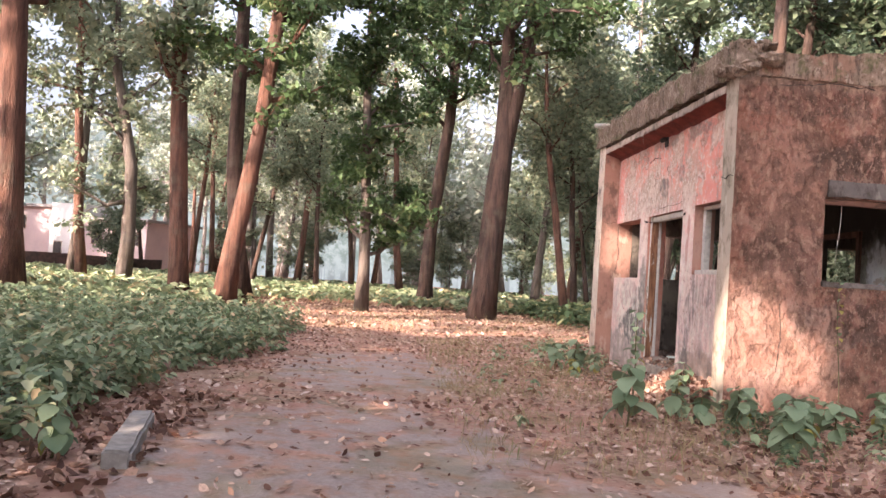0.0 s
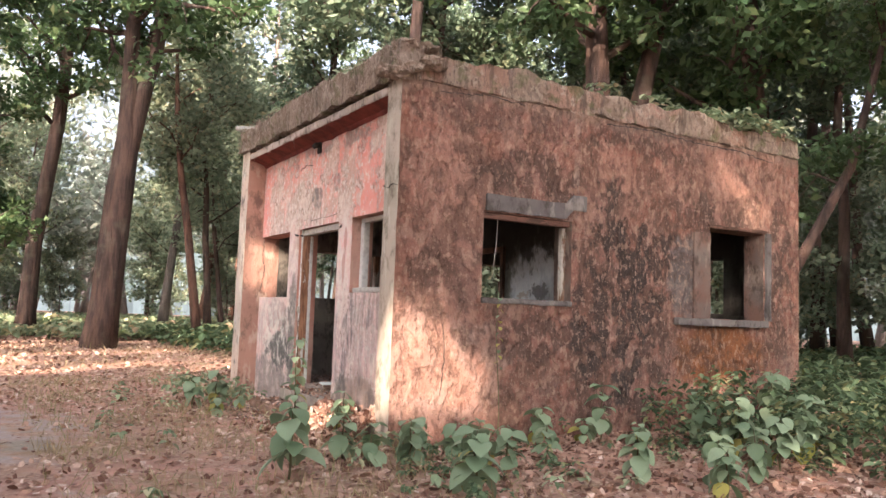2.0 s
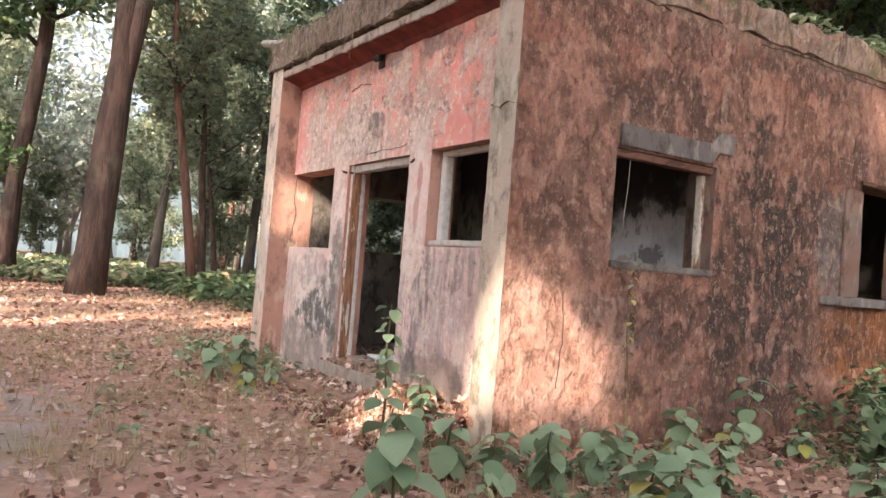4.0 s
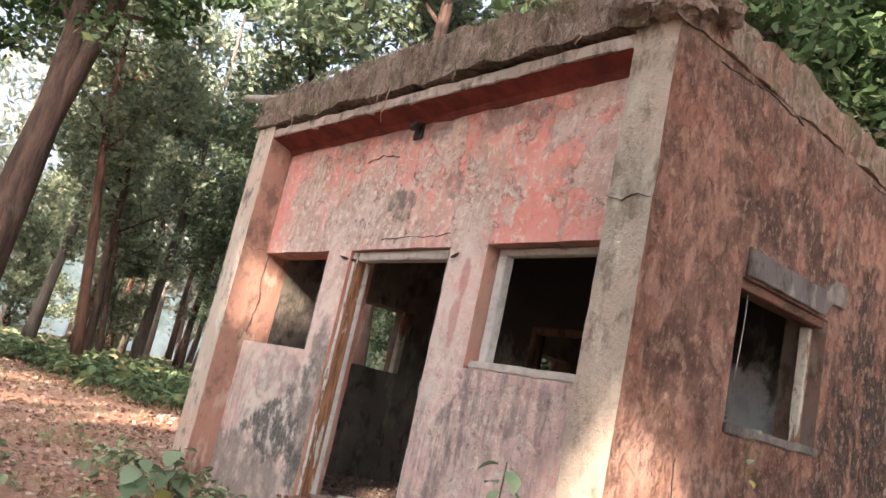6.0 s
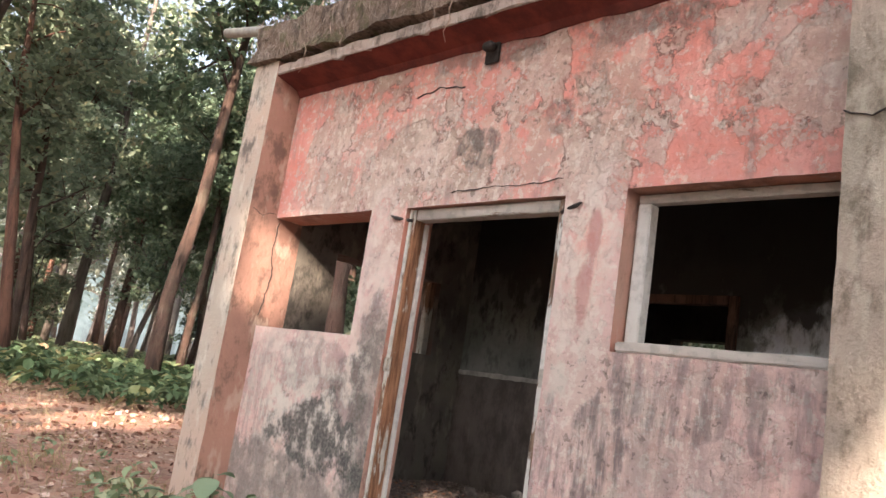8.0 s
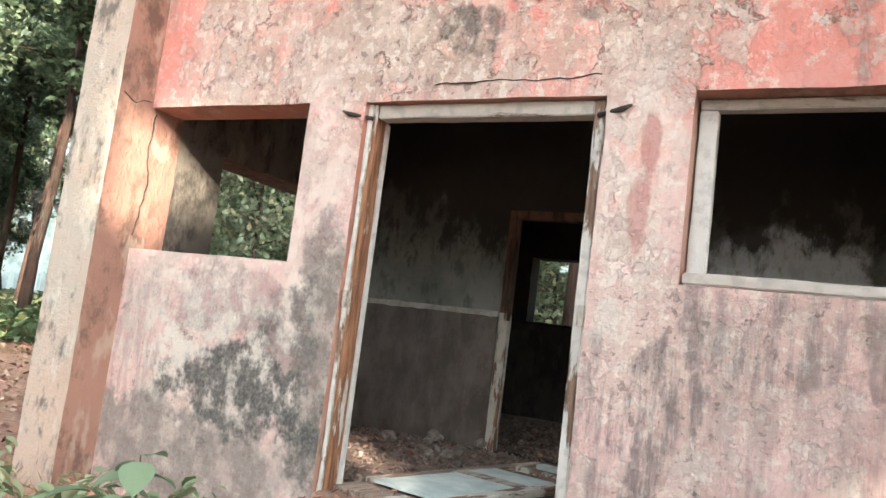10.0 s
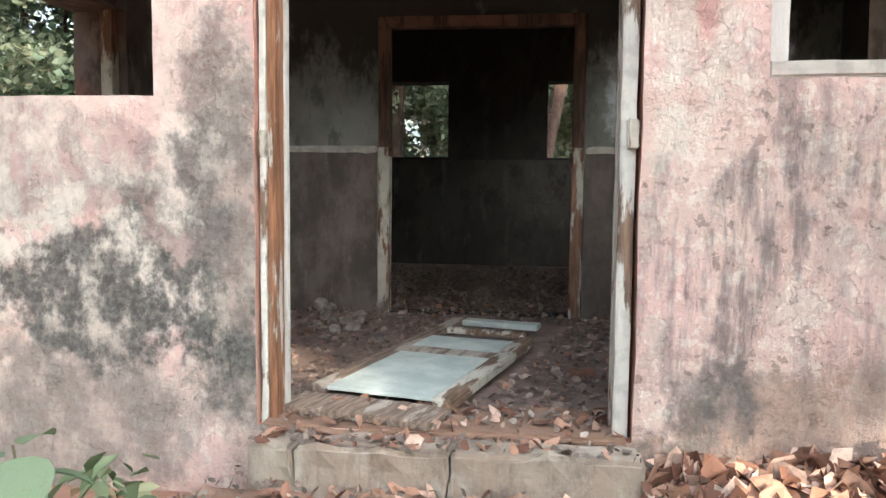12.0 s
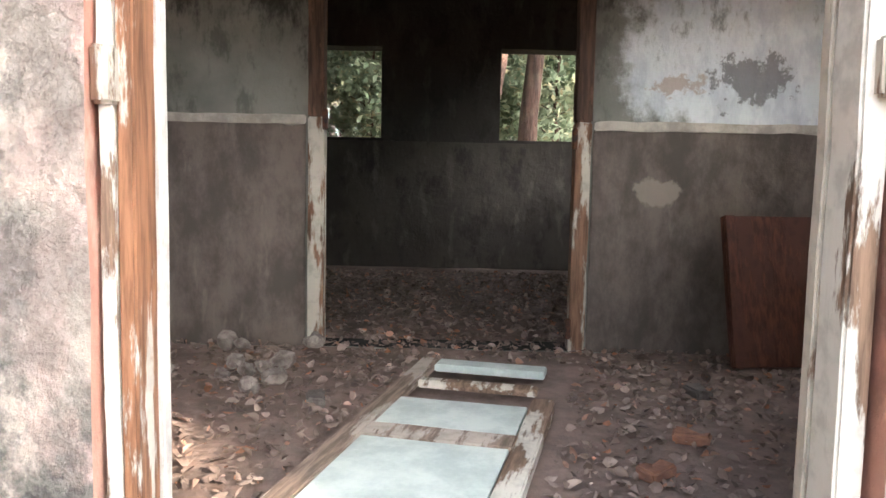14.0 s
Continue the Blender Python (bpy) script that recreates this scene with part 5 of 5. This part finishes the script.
for k in range(13):
    ob = part("leaf", LEAF_YELLOW if k % 3 else LEAF_GREEN, climber)
    ob.matrix_basis = pose(0.0, 0.07, 0.78 + 0.06 * k, 0, 20 + 7 * (k % 4), 140 * k) @ Matrix.Diagonal((0.055, 0.055, 0.055, 1))
tagged(new("hanging_string", tube("hanging_string", [(1.13, 0.09, 2.09), (1.12, 0.085, 1.85), (1.09, 0.08, 1.62), (1.08, 0.08, 1.42)], [0.004, 0.0035, 0.0035, 0.003], M_TRIM, 5)), "pale frayed string hanging in the side window", "string")

# ---- trees ----
def crown_mesh(name, centres, seed, leaves, spread_r, size, mat):
    rng = np.random.default_rng(seed)
    c = np.repeat(np.array(centres, float), leaves, 0)
    n = len(c)
    off = np.clip(rng.normal(size=(n, 3)), -1.6, 1.6) * spread_r * (0.55, 0.55, 0.32)
    a, b = random_leaves(rng, n, 0.45, 0.6)
    length = size * rng.uniform(0.6, 1.35, n)
    return leaf_mesh(name, c + off, a, b, length, length * rng.uniform(0.42, 0.62, n), mat)


def grow(rng, path, radii, first, count, reach, rise=0.5):
    """Limbs with twigs off a trunk from the share `first` of its path upwards. Returns tubes and the twig ends that carry leaves."""
    tubes, ends = [], []
    pts = [Vector(p) for p in path]

    def at(f):
        g = f * (len(pts) - 1)
        i = min(int(g), len(pts) - 2)
        return pts[i].lerp(pts[i + 1], g - i), radii[i] + (radii[i + 1] - radii[i]) * (g - i)
    for i in range(count):
        f = first + (1 - first) * (i + rng.uniform(0.1, 0.9)) / count
        p, r = at(f)
        w = rng.uniform(0, 2 * math.pi)
        d = Vector((math.cos(w), math.sin(w), rng.uniform(0.15, 0.9) * rise * 2))
        l = reach * (1.15 - 0.55 * f) * rng.uniform(0.7, 1.2)
        line, k = [p], p
        for s in range(3):
            d = (d + Vector(rng.normal(size=3)) * 0.28 + Vector((0, 0, 0.08))).normalized()
            k = k + d * l / 3
            line.append(k)
        r2 = max(0.018, r * 0.42)
        tubes.append(tube_data(line, [r2, r2 * 0.75, r2 * 0.5, r2 * 0.2], 5))
        for s in (1, 2, 3):
            for _ in range(2):
                e = line[s] + Vector(rng.normal(size=3)) * (0.22 * l) + Vector((0, 0, 0.05 * l))
                tubes.append(tube_data([line[s], line[s].lerp(e, 0.5) + Vector((0, 0, 0.06 * l)), e], [r2 * 0.35, r2 * 0.25, 0.008], 4))
                ends += [e, line[s].lerp(e, 0.5)]
        ends.append(line[3])
    ends.append(pts[-1])
    return tubes, ends


def make_tree(name, paths, seed, first, count, reach, leaves, size, puff, bark_mat, leaf_mat, place=(0, 0, 0), **tags):
    """A tree from one or more trunk paths: (points, radii)."""
    rng = np.random.default_rng(seed)
    top = thing(name, place, **tags)
    wood, ends = [], []
    for pts, radii in paths:
        wood.append(tube_data(pts, radii, 10, 0.16))
        t, e = grow(rng, pts, radii, first, count, reach)
        wood += t
        ends += e
    part("trunk", mesh_from("trunk", *join(*wood), bark_mat, smooth=True), top)
    part("crown", crown_mesh("crown", ends, seed + 1, leaves, puff, size, leaf_mat), top)
    return top


def trunk_line(height, bend, seed, steps=6):
    rng = np.random.default_rng(seed)
    w = rng.uniform(0, 6.28)
    return [(bend * math.sin(k / steps * 2.2) * math.cos(w) + rng.normal() * 0.06, bend * math.sin(k / steps * 2.2) * math.sin(w) + rng.normal() * 0.06, height * k / steps - 0.1 * (k == 0)) for k in range(steps + 1)]


TREE = dict(category="tree", group="forest trees")
Z0 = GZ - 0.06
# the trees round the clearing, one by one
make_tree("tree", [([(0, 0, 0), (0.12, 0, 1.2), (0.33, 0, 4.6), (0.42, 0, 6.3), (0.36, 0, 8.4), (0.34, -0.1, 10.6), (0.2, 0, 13.5)], [0.54, 0.43, 0.38, 0.32, 0.23, 0.21, 0.08]),
                   ([(0.42, 0, 5.4), (0.66, -0.1, 7.0), (1.0, -0.1, 9.0), (1.3, -0.2, 11.0), (1.6, -0.3, 14)], [0.26, 0.24, 0.22, 0.19, 0.07])], 101, 0.62, 11, 4.0, 34, 0.26, 0.5, M_BARK, M_LEAF, (-0.72, 17.4, Z0),
          label="large forked forest tree with red-brown bark", **TREE)
make_tree("tree", [([(0, 0, 0), (0.05, 0, 1.0), (0.12, 0, 3.4), (0.62, 0, 8.2), (0.76, 0, 11.6), (1.0, 0, 15)], [0.46, 0.33, 0.29, 0.25, 0.20, 0.06])], 102, 0.58, 12, 4.2, 34, 0.28, 0.6, M_BARK, M_LEAF, (-2.27, 25.5, Z0),
          label="leaning forest tree with a curved brown trunk", **TREE)
make_tree("tree", [([(0, 0, 0), (0.02, 0, 1.5), (-0.1, 0, 4.0), (-0.3, 0, 7.5), (-0.36, 0, 10), (-0.4, 0, 12)], [0.28, 0.20, 0.17, 0.14, 0.11, 0.04])], 103, 0.22, 20, 2.2, 38, 0.24, 0.42, M_BARK_PALE, M_LEAF, (-4.7, 18.0, Z0),
          label="slim tree leafy almost down to the ground", **TREE)
make_tree("tree", [([(0, 0, 0), (-0.1, 0, 1.4), (-0.33, 0, 4.6), (-0.66, 0, 8.8), (-0.8, 0, 12.5)], [0.36, 0.28, 0.25, 0.22, 0.07])], 104, 0.56, 11, 2.8, 36, 0.25, 0.48, M_BARK_RED, M_LEAF_PALE, (-9.95, 15.1, Z0),
          label="straight brown forest tree at the edge of the weeds", **TREE)
make_tree("tree", [([(0, 0, 0), (0.14, 0, 1.6), (0.45, 0, 3.6), (0.66, 0, 5.2), (1.0, 0, 9.1), (1.2, 0, 13)], [0.40, 0.28, 0.25, 0.22, 0.20, 0.06])], 105, 0.62, 9, 3.0, 36, 0.25, 0.48, M_BARK_RED, M_LEAF, (-8.52, 14.4, Z0),
          label="curved tree with a sunlit orange-brown trunk", **TREE)
make_tree("tree", [([(0, 0, 0), (-0.3, 0, 1.8), (-0.62, 0, 4.8), (-0.72, 0, 10.2), (-0.7, 0, 14)], [0.40, 0.30, 0.27, 0.23, 0.07])], 106, 0.60, 10, 3.2, 36, 0.27, 0.5, M_BARK, M_LEAF, (-8.70, 18.4, Z0),
          label="dark forest tree behind a curved one", **TREE)
make_tree("tree", [([(0, 0, 0), (-0.12, 0, 1.8), (-0.4, 0, 6.7), (-0.6, 0, 13)], [0.50, 0.38, 0.34, 0.10])], 107, 0.66, 9, 3.4, 34, 0.25, 0.5, M_BARK_RED, M_LEAF_PALE, (-13.25, 11.75, Z0),
          label="thick red-brown tree standing in the weeds", **TREE)
make_tree("tree", [([(0, 0, 0), (0.1, 0, 2.0), (0.0, 0, 5.0), (-0.9, 0, 9.0), (-1.2, 0, 13)], [0.36, 0.28, 0.25, 0.18, 0.06])], 108, 0.34, 11, 3.6, 34, 0.26, 0.55, M_BARK_PALE, M_LEAF_PALE, (-14.6, 24.0, Z0),
          label="grey forked tree near the boundary wall", **TREE)
# trees standing over the hut
make_tree("tree", [([(0, 0, 0), (0.05, 0, 3.0), (-0.1, 0, 6.0), (-0.25, 0, 9.0), (-0.4, 0, 13.5)], [0.46, 0.36, 0.31, 0.25, 0.07]),
                   ([(-0.02, 0, 3.6), (0.75, -0.2, 5.6), (1.5, -0.4, 9.0), (1.9, -0.5, 12)], [0.28, 0.25, 0.20, 0.06])], 109, 0.60, 12, 3.6, 46, 0.27, 0.55, M_BARK, M_LEAF, (8.6, 6.7, Z0),
          label="dark forked tree rising behind the hut", **TREE)
make_tree("tree", [([(0, 0, 0), (0.0, 0, 3.0), (0.1, 0, 6.0), (-0.1, 0, 9.0), (-0.3, 0, 13.5)], [0.40, 0.31, 0.27, 0.22, 0.06])], 110, 0.46, 13, 3.6, 48, 0.27, 0.55, M_BARK, M_LEAF, (12.5, 5.5, Z0),
          label="dark leafy tree beside the back of the hut", **TREE)
make_tree("tree", [([(0, 0, 0), (0.2, 0, 1.2), (1.1, -0.3, 2.6), (2.2, -0.6, 4.4), (3.0, -0.8, 7.0), (3.4, -0.9, 10)], [0.14, 0.12, 0.10, 0.085, 0.06, 0.02])], 111, 0.55, 8, 2.4, 34, 0.20, 0.6, M_BARK, M_LEAF, (8.0, 2.2, Z0),
          label="thin dark tree leaning away from the hut", **TREE)
# trees added with trunks out of view, to overhang and shade the side of the hut from the open side
make_tree("tree", [([(0, 0, 0), (0.1, 0, 3.0), (-0.2, 0.2, 6.0), (-0.6, 0.5, 9.0), (-0.8, 0.6, 12.5)], [0.36, 0.28, 0.24, 0.18, 0.06])], 112, 0.46, 14, 4.6, 44, 0.27, 0.6, M_BARK, M_LEAF, (8.2, -4.9, Z0),
          label="broad forest tree added to overhang and shade the side of the hut", **TREE)
make_tree("tree", [([(0, 0, 0), (0.1, 0, 3.0), (0.3, 0.2, 6.0), (0.2, 0.6, 9.0), (0.1, 0.8, 12.5)], [0.34, 0.27, 0.23, 0.17, 0.06])], 113, 0.46, 14, 4.4, 44, 0.27, 0.6, M_BARK, M_LEAF, (4.6, -7.6, Z0),
          label="broad forest tree added out of view beside the open ground for shade", **TREE)

# the forest behind: a few kinds, each standing many times
KINDS = []
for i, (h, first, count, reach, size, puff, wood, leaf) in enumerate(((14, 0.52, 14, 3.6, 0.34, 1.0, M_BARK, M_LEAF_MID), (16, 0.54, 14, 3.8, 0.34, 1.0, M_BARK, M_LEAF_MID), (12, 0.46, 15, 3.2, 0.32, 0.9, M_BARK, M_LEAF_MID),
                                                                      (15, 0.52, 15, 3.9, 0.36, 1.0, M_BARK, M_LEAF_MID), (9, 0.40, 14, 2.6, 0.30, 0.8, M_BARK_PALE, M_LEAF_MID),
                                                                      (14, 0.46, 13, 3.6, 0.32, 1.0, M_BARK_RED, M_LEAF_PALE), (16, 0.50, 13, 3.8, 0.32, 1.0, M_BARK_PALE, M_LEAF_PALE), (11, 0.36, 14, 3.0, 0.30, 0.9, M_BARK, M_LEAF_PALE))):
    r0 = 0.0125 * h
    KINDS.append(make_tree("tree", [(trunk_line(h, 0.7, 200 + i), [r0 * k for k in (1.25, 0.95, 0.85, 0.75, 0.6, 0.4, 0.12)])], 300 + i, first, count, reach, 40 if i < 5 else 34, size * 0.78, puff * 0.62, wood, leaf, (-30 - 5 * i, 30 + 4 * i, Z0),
                           label="tall forest tree with leaves paled for haze", **TREE))


def clear(x, y):
    """True where a forest tree may stand: off the clearing, the path and the hut."""
    return not (-7.5 < x < 2.0 and y < 30) and not (-16 < x < 0 and y < 21) and not (-1 < x < 16 and -8 < y < 9) and not (x < 0 and y < 20)


rng = np.random.default_rng(77)
spots = []


def plant(count, box, gap):
    done = tries = 0
    while done < count and tries < 4000:
        tries += 1
        x, y = rng.uniform(box[0], box[1]), rng.uniform(box[2], box[3])
        if -0.58 < (x + 3.8) / (y + 8.0) < -0.26 and y < 74 and rng.random() < 0.93:
            continue
        if 0.20 < (x + 3.8) / (y + 8.0) < 0.46 and y < 19 or 0.05 < (x + 3.8) / (y + 8.0) < 0.13 and y < 60:
            continue
        if clear(x, y) and all((x - a) ** 2 + (y - b) ** 2 > gap * gap for a, b in spots):
            spots.append((x, y))
            s = rng.uniform(0.8, 1.2)
            # Paler kinds to the left, where haze and sunlight are put into the leaf colour.
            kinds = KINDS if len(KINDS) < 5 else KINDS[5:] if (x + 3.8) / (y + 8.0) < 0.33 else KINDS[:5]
            t = copy_thing(kinds[int(rng.integers(0, len(kinds)))], pose(x, y, Z0, rng.normal() * 2.5, rng.normal() * 2.5, rng.uniform(0, 360)))
            t.scale = (s, s, s)
            done += 1


plant(26, (-34, 34, 26, 42), 3.0)
plant(16, (3, 18, 18, 36), 2.6)
plant(26, (-50, 50, 42, 62), 3.0)
plant(22, (3, 32, 9, 32), 3.0)
plant(22, (11.5, 40, -10, 12), 3.0)
plant(10, (-34, -15, 14, 30), 3.6)

copy_thing(KINDS[0], pose(13.0, 1.2, Z0, 0, 2, 40))

# young trees and tall shrubs between the trunks, leafy down to the ground
YOUNG = [make_tree("young_tree", [(trunk_line(h, 0.4, 260 + i), [0.010 * h * k for k in (1.2, 0.95, 0.85, 0.7, 0.55, 0.35, 0.12)])], 360 + i, 0.10, 16, 2.2, 34, 0.22, 0.5, M_BARK, leaf, place,
                   label="young leafy tree between the forest trunks", category="tree", group="young trees")
         for i, (h, leaf, place) in enumerate(((5.5, M_LEAF_MID, (12.0, 17.5, Z0)), (6.5, M_LEAF_MID, (17.5, -0.6, Z0)), (6.0, M_LEAF_PALE, (-9.0, 44, Z0))))]
for x, y, k in ((16.0, 7.2, 2), (19.5, 4.6, 2), (21.5, 9.5, 2), (18.2, 11.0, 2), (15.6, 0.2, 2), (22.0, 1.2, 2), (16.5, 3.4, 2), (24.0, -4.0, 1), (13.5, 12.5, 1), (10.5, 15.0, 0), (9.5, 11.8, 2), (20.0, 24.0, 1),
                (4.5, 40.0, 2), (-3.0, 46.0, 2), (11.0, 44.0, 2), (-15.0, 50.0, 2), (1.0, 52.0, 2), (7.5, 34.0, 2), (17.0, 36.0, 0), (26.0, 30.0, 1), (-22.0, 44.0, 2)):
    young = copy_thing(YOUNG[k], pose(x, y, Z0, 0, 0, (x * 37 + y * 53) % 360))
    young.scale = (0.85 + 0.03 * (x % 7),) * 3

# farther off the trees run together; fewer, larger leaves each, with haze in their colours
FAR = []
for i, (h, first) in enumerate(((15, 0.30), (17, 0.38), (12, 0.20), (14, 0.26))):
    r0 = 0.016 * h
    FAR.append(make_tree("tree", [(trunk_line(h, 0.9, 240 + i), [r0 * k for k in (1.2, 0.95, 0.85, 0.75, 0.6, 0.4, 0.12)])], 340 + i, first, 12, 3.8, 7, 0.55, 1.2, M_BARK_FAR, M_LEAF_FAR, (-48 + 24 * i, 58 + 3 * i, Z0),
                         label="slender far tree, leaves and bark paled for haze", **TREE))
KINDS = FAR
plant(80, (-62, 62, 46, 90), 2.6)
plant(30, (18, 70, -15, 46), 2.6)
plant(22, (-60, -24, 22, 50), 2.6)

# unseen trees added on the sunny side, behind the way walked; their crowns shade the hut but for a few gaps cut for the
# sun pools
sun_side = TO_SUN.cross(Vector((0, 0, 1))).normalized()
sun_up = sun_side.cross(TO_SUN).normalized()
GAPS = [((0.26, 0.0, 0.84), 0.22), ((0.72, 0.0, 0.36), 0.16), ((0.22, 0.0, 0.30), 0.18), ((-0.155, 0.12, 0.50), 0.16), ((4.95, 0, 2.92), -0.08), ((0.04, 4.79, 1.66), 0.17), ((1.12, 3.62, 0.0), 0.07), ((-0.38, 1.20, -0.15), -0.06)]
GAPS += [((x, 10.9 + 0.5 * math.sin(x * 1.7), GZ), 0.30 + 0.15 * math.sin(3 * x)) for x in (-6.2, -5.0, -3.9, -2.6, -1.3, -0.2, 0.9, 2.0)]
# the feet of the trees across the clearing
GAPS += [((-9.95, 15.0, 0.8), 0.5), ((-8.35, 14.2, 0.5), 0.5), ((-8.1, 14.2, 2.2), 0.5), ((-4.7, 17.9, 0.9), 0.4)]
gap_uv = [(Vector(p).dot(sun_side), Vector(p).dot(sun_up), r) for p, r in GAPS]
rng = np.random.default_rng(9)
clumps = {}
for u in np.arange(-9, 22, 0.55):
    for v in np.arange(-5.5, 14, 0.55):
        uu, vv = u + rng.uniform(-0.16, 0.16), v + rng.uniform(-0.16, 0.16)
        stem = abs(u - 13.6) < 0.8 or abs(u - 20.0) < 0.8
        if (u > 11 or v > 9.0) and not stem and noise.noise(Vector((u, v, 2.0)) * 0.55) > -0.05:
            continue
        if any(math.hypot(uu - a, vv - b) < r + 0.46 for a, b, r in gap_uv):
            continue
        p = sun_side * uu + sun_up * vv + TO_SUN * (24 + rng.uniform(-1.5, 1.5))
        if p.z > 1.8:
            clumps.setdefault(int((u + 9) // 5.2), []).append(p)
# a second layer, closer, over the front of the hut
for u in np.arange(-1.6, 5.2, 0.42):
    for v in np.arange(-1.0, 4.2, 0.42):
        if all(math.hypot(u - a, v - b) > r + 0.40 for a, b, r in gap_uv):
            p = sun_side * u + sun_up * v + TO_SUN * (26.5 + rng.uniform(-0.5, 0.5))
            if p.z > 1.8:
                clumps.setdefault(int((u + 9) // 5.2), []).append(p)


def open_light(line, base):
    """True if a limb along the line keeps clear of the gaps."""
    pts = [Vector(p) + Vector(base) for p in line]
    for a, b in zip(pts, pts[1:]):
        for i in range(9):
            p = a.lerp(b, i / 8)
            if any(math.hypot(p.dot(sun_side) - u, p.dot(sun_up) - v) < r + 0.40 for u, v, r in gap_uv):
                return False
    return True


for k, cs in clumps.items():
    foot = sun_side * (-9 + 5.2 * k + 1.4) + Vector((TO_SUN.x, TO_SUN.y, 0)) * 24
    h = max(c.z for c in cs)
    top = thing("tree", (foot.x, foot.y, Z0), label="unseen leafy tree added on the sunny side to shade the hut", **TREE)
    here = [(c.x - foot.x, c.y - foot.y, c.z - Z0) for c in cs]
    line = [(0, 0, h * i / 5) for i in range(6)]
    limb_lines = [[(0, 0, c[2] * 0.7), (c[0] * 0.5, c[1] * 0.5, c[2] * 0.88), c] for c in here[::4]]
    limbs = [tube_data(ln, [0.07, 0.05, 0.015], 4) for ln in limb_lines if open_light(ln, (foot.x, foot.y, Z0))]
    part("trunk", mesh_from("trunk", *join(tube_data(line, [0.4, 0.34, 0.3, 0.25, 0.18, 0.05], 9, 0.1), *limbs), M_BARK, smooth=True), top)
    part("crown", crown_mesh("crown", here, 500 + k, 70, 0.46, 0.36, M_LEAF), top)

# ---- far off: boundary wall, a pale building, glowing backdrop with painted mist ----
tagged(new("boundary_wall", slab("boundary_wall", (-44, 46.0, GZ - 0.2), (-19.5, 46.3, 0.95), plain("dark_brick_wall", (0.13, 0.08, 0.065), (0.07, 0.05, 0.045), 3), 0.02, 0.05, 1.0, 1.0)), "low dark brick boundary wall among weeds", "wall")
house = thing("house", (-34.5, 62, GZ), -22, label="pale pink and white low building behind the boundary wall", category="house")
M_HOUSE, M_HOUSE_PINK = plain("white_wash", (0.60, 0.58, 0.57), (0.52, 0.49, 0.48), 0.5), plain("pink_wash", (0.52, 0.40, 0.39), (0.45, 0.35, 0.345), 0.5)
M_HOUSE_ROOF = plain("grey_roof_cement", (0.30, 0.27, 0.26), (0.23, 0.21, 0.205), 0.5)
part("wall", slab("wall", (-9, 0, 0), (1.2, 7, 5.2), M_HOUSE_PINK, 0.02), house, "pink washed wall")
part("wall", slab("wall", (1.2, -0.5, 0), (4.3, 7, 5.6), M_HOUSE, 0.02), house, "white washed stair tower")
part("wall", slab("wall", (4.3, 0, 0), (11, 7, 4.3), M_HOUSE_PINK, 0.02), house, "pink washed wall")
part("roof", slab("roof", (-9.3, -0.4, 5.2), (1.18, 7.2, 5.45), M_HOUSE_ROOF, 0.02), house)
part("roof", slab("roof", (4.32, -0.4, 4.3), (11.3, 7.2, 4.55), M_HOUSE_ROOF, 0.02), house)
for x, z in ((-7.5, 3.2), (-5, 3.2), (-2.5, 3.2), (-7.5, 0.8), (-5, 0.8), (-2.5, 0.8), (2.2, 1.0), (5.8, 2.2), (8.0, 2.2), (10, 2.2)):
    y0 = -0.5 if 1.2 < x < 4.3 else 0.0
    f = part("window", slab("window", (x - 0.5, y0 - 0.03, z), (x + 0.5, y0 - 0.004, z + 1.3), M_FRAME_IN, 0.0), house)
    part("pane", slab("pane", (x - 0.42, y0 - 0.05, z + 0.08), (x + 0.42, y0 - 0.032, z + 1.22), M_DARK, 0.0), f)

# Backdrop material: haze is mixed into the wood's colours, and emission makes it glow.
mist = Nodes("painted_mist_glow", 1.0)
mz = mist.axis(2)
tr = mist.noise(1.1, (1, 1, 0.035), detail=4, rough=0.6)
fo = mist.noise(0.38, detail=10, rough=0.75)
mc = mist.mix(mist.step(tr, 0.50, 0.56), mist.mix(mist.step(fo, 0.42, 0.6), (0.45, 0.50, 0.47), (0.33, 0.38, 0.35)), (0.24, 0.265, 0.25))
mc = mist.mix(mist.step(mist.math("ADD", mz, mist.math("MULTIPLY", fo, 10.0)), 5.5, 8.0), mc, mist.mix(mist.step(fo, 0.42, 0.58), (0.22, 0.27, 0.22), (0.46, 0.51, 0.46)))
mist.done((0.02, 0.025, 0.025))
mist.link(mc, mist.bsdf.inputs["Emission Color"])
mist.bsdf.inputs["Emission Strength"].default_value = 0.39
verts, faces = [], []
N = 120
for i in range(N):
    w = 2 * math.pi * i / N
    r = 95 + 4 * math.sin(5 * w)
    hgt = 17 + 3.0 * noise.noise(Vector((math.cos(w) * 9, math.sin(w) * 9, 0)))
    verts += [(r * math.cos(w), 5 + r * math.sin(w), GZ - 0.5), (r * math.cos(w), 5 + r * math.sin(w), hgt)]
faces = [(2 * i, 2 * ((i + 1) % N), 2 * ((i + 1) % N) + 1, 2 * i + 1) for i in range(N)]
tagged(new("backdrop", mesh_from("backdrop", verts, faces, mist.mat)), "far wood backdrop, painted with mist and glowing", "backdrop", kind="structure")
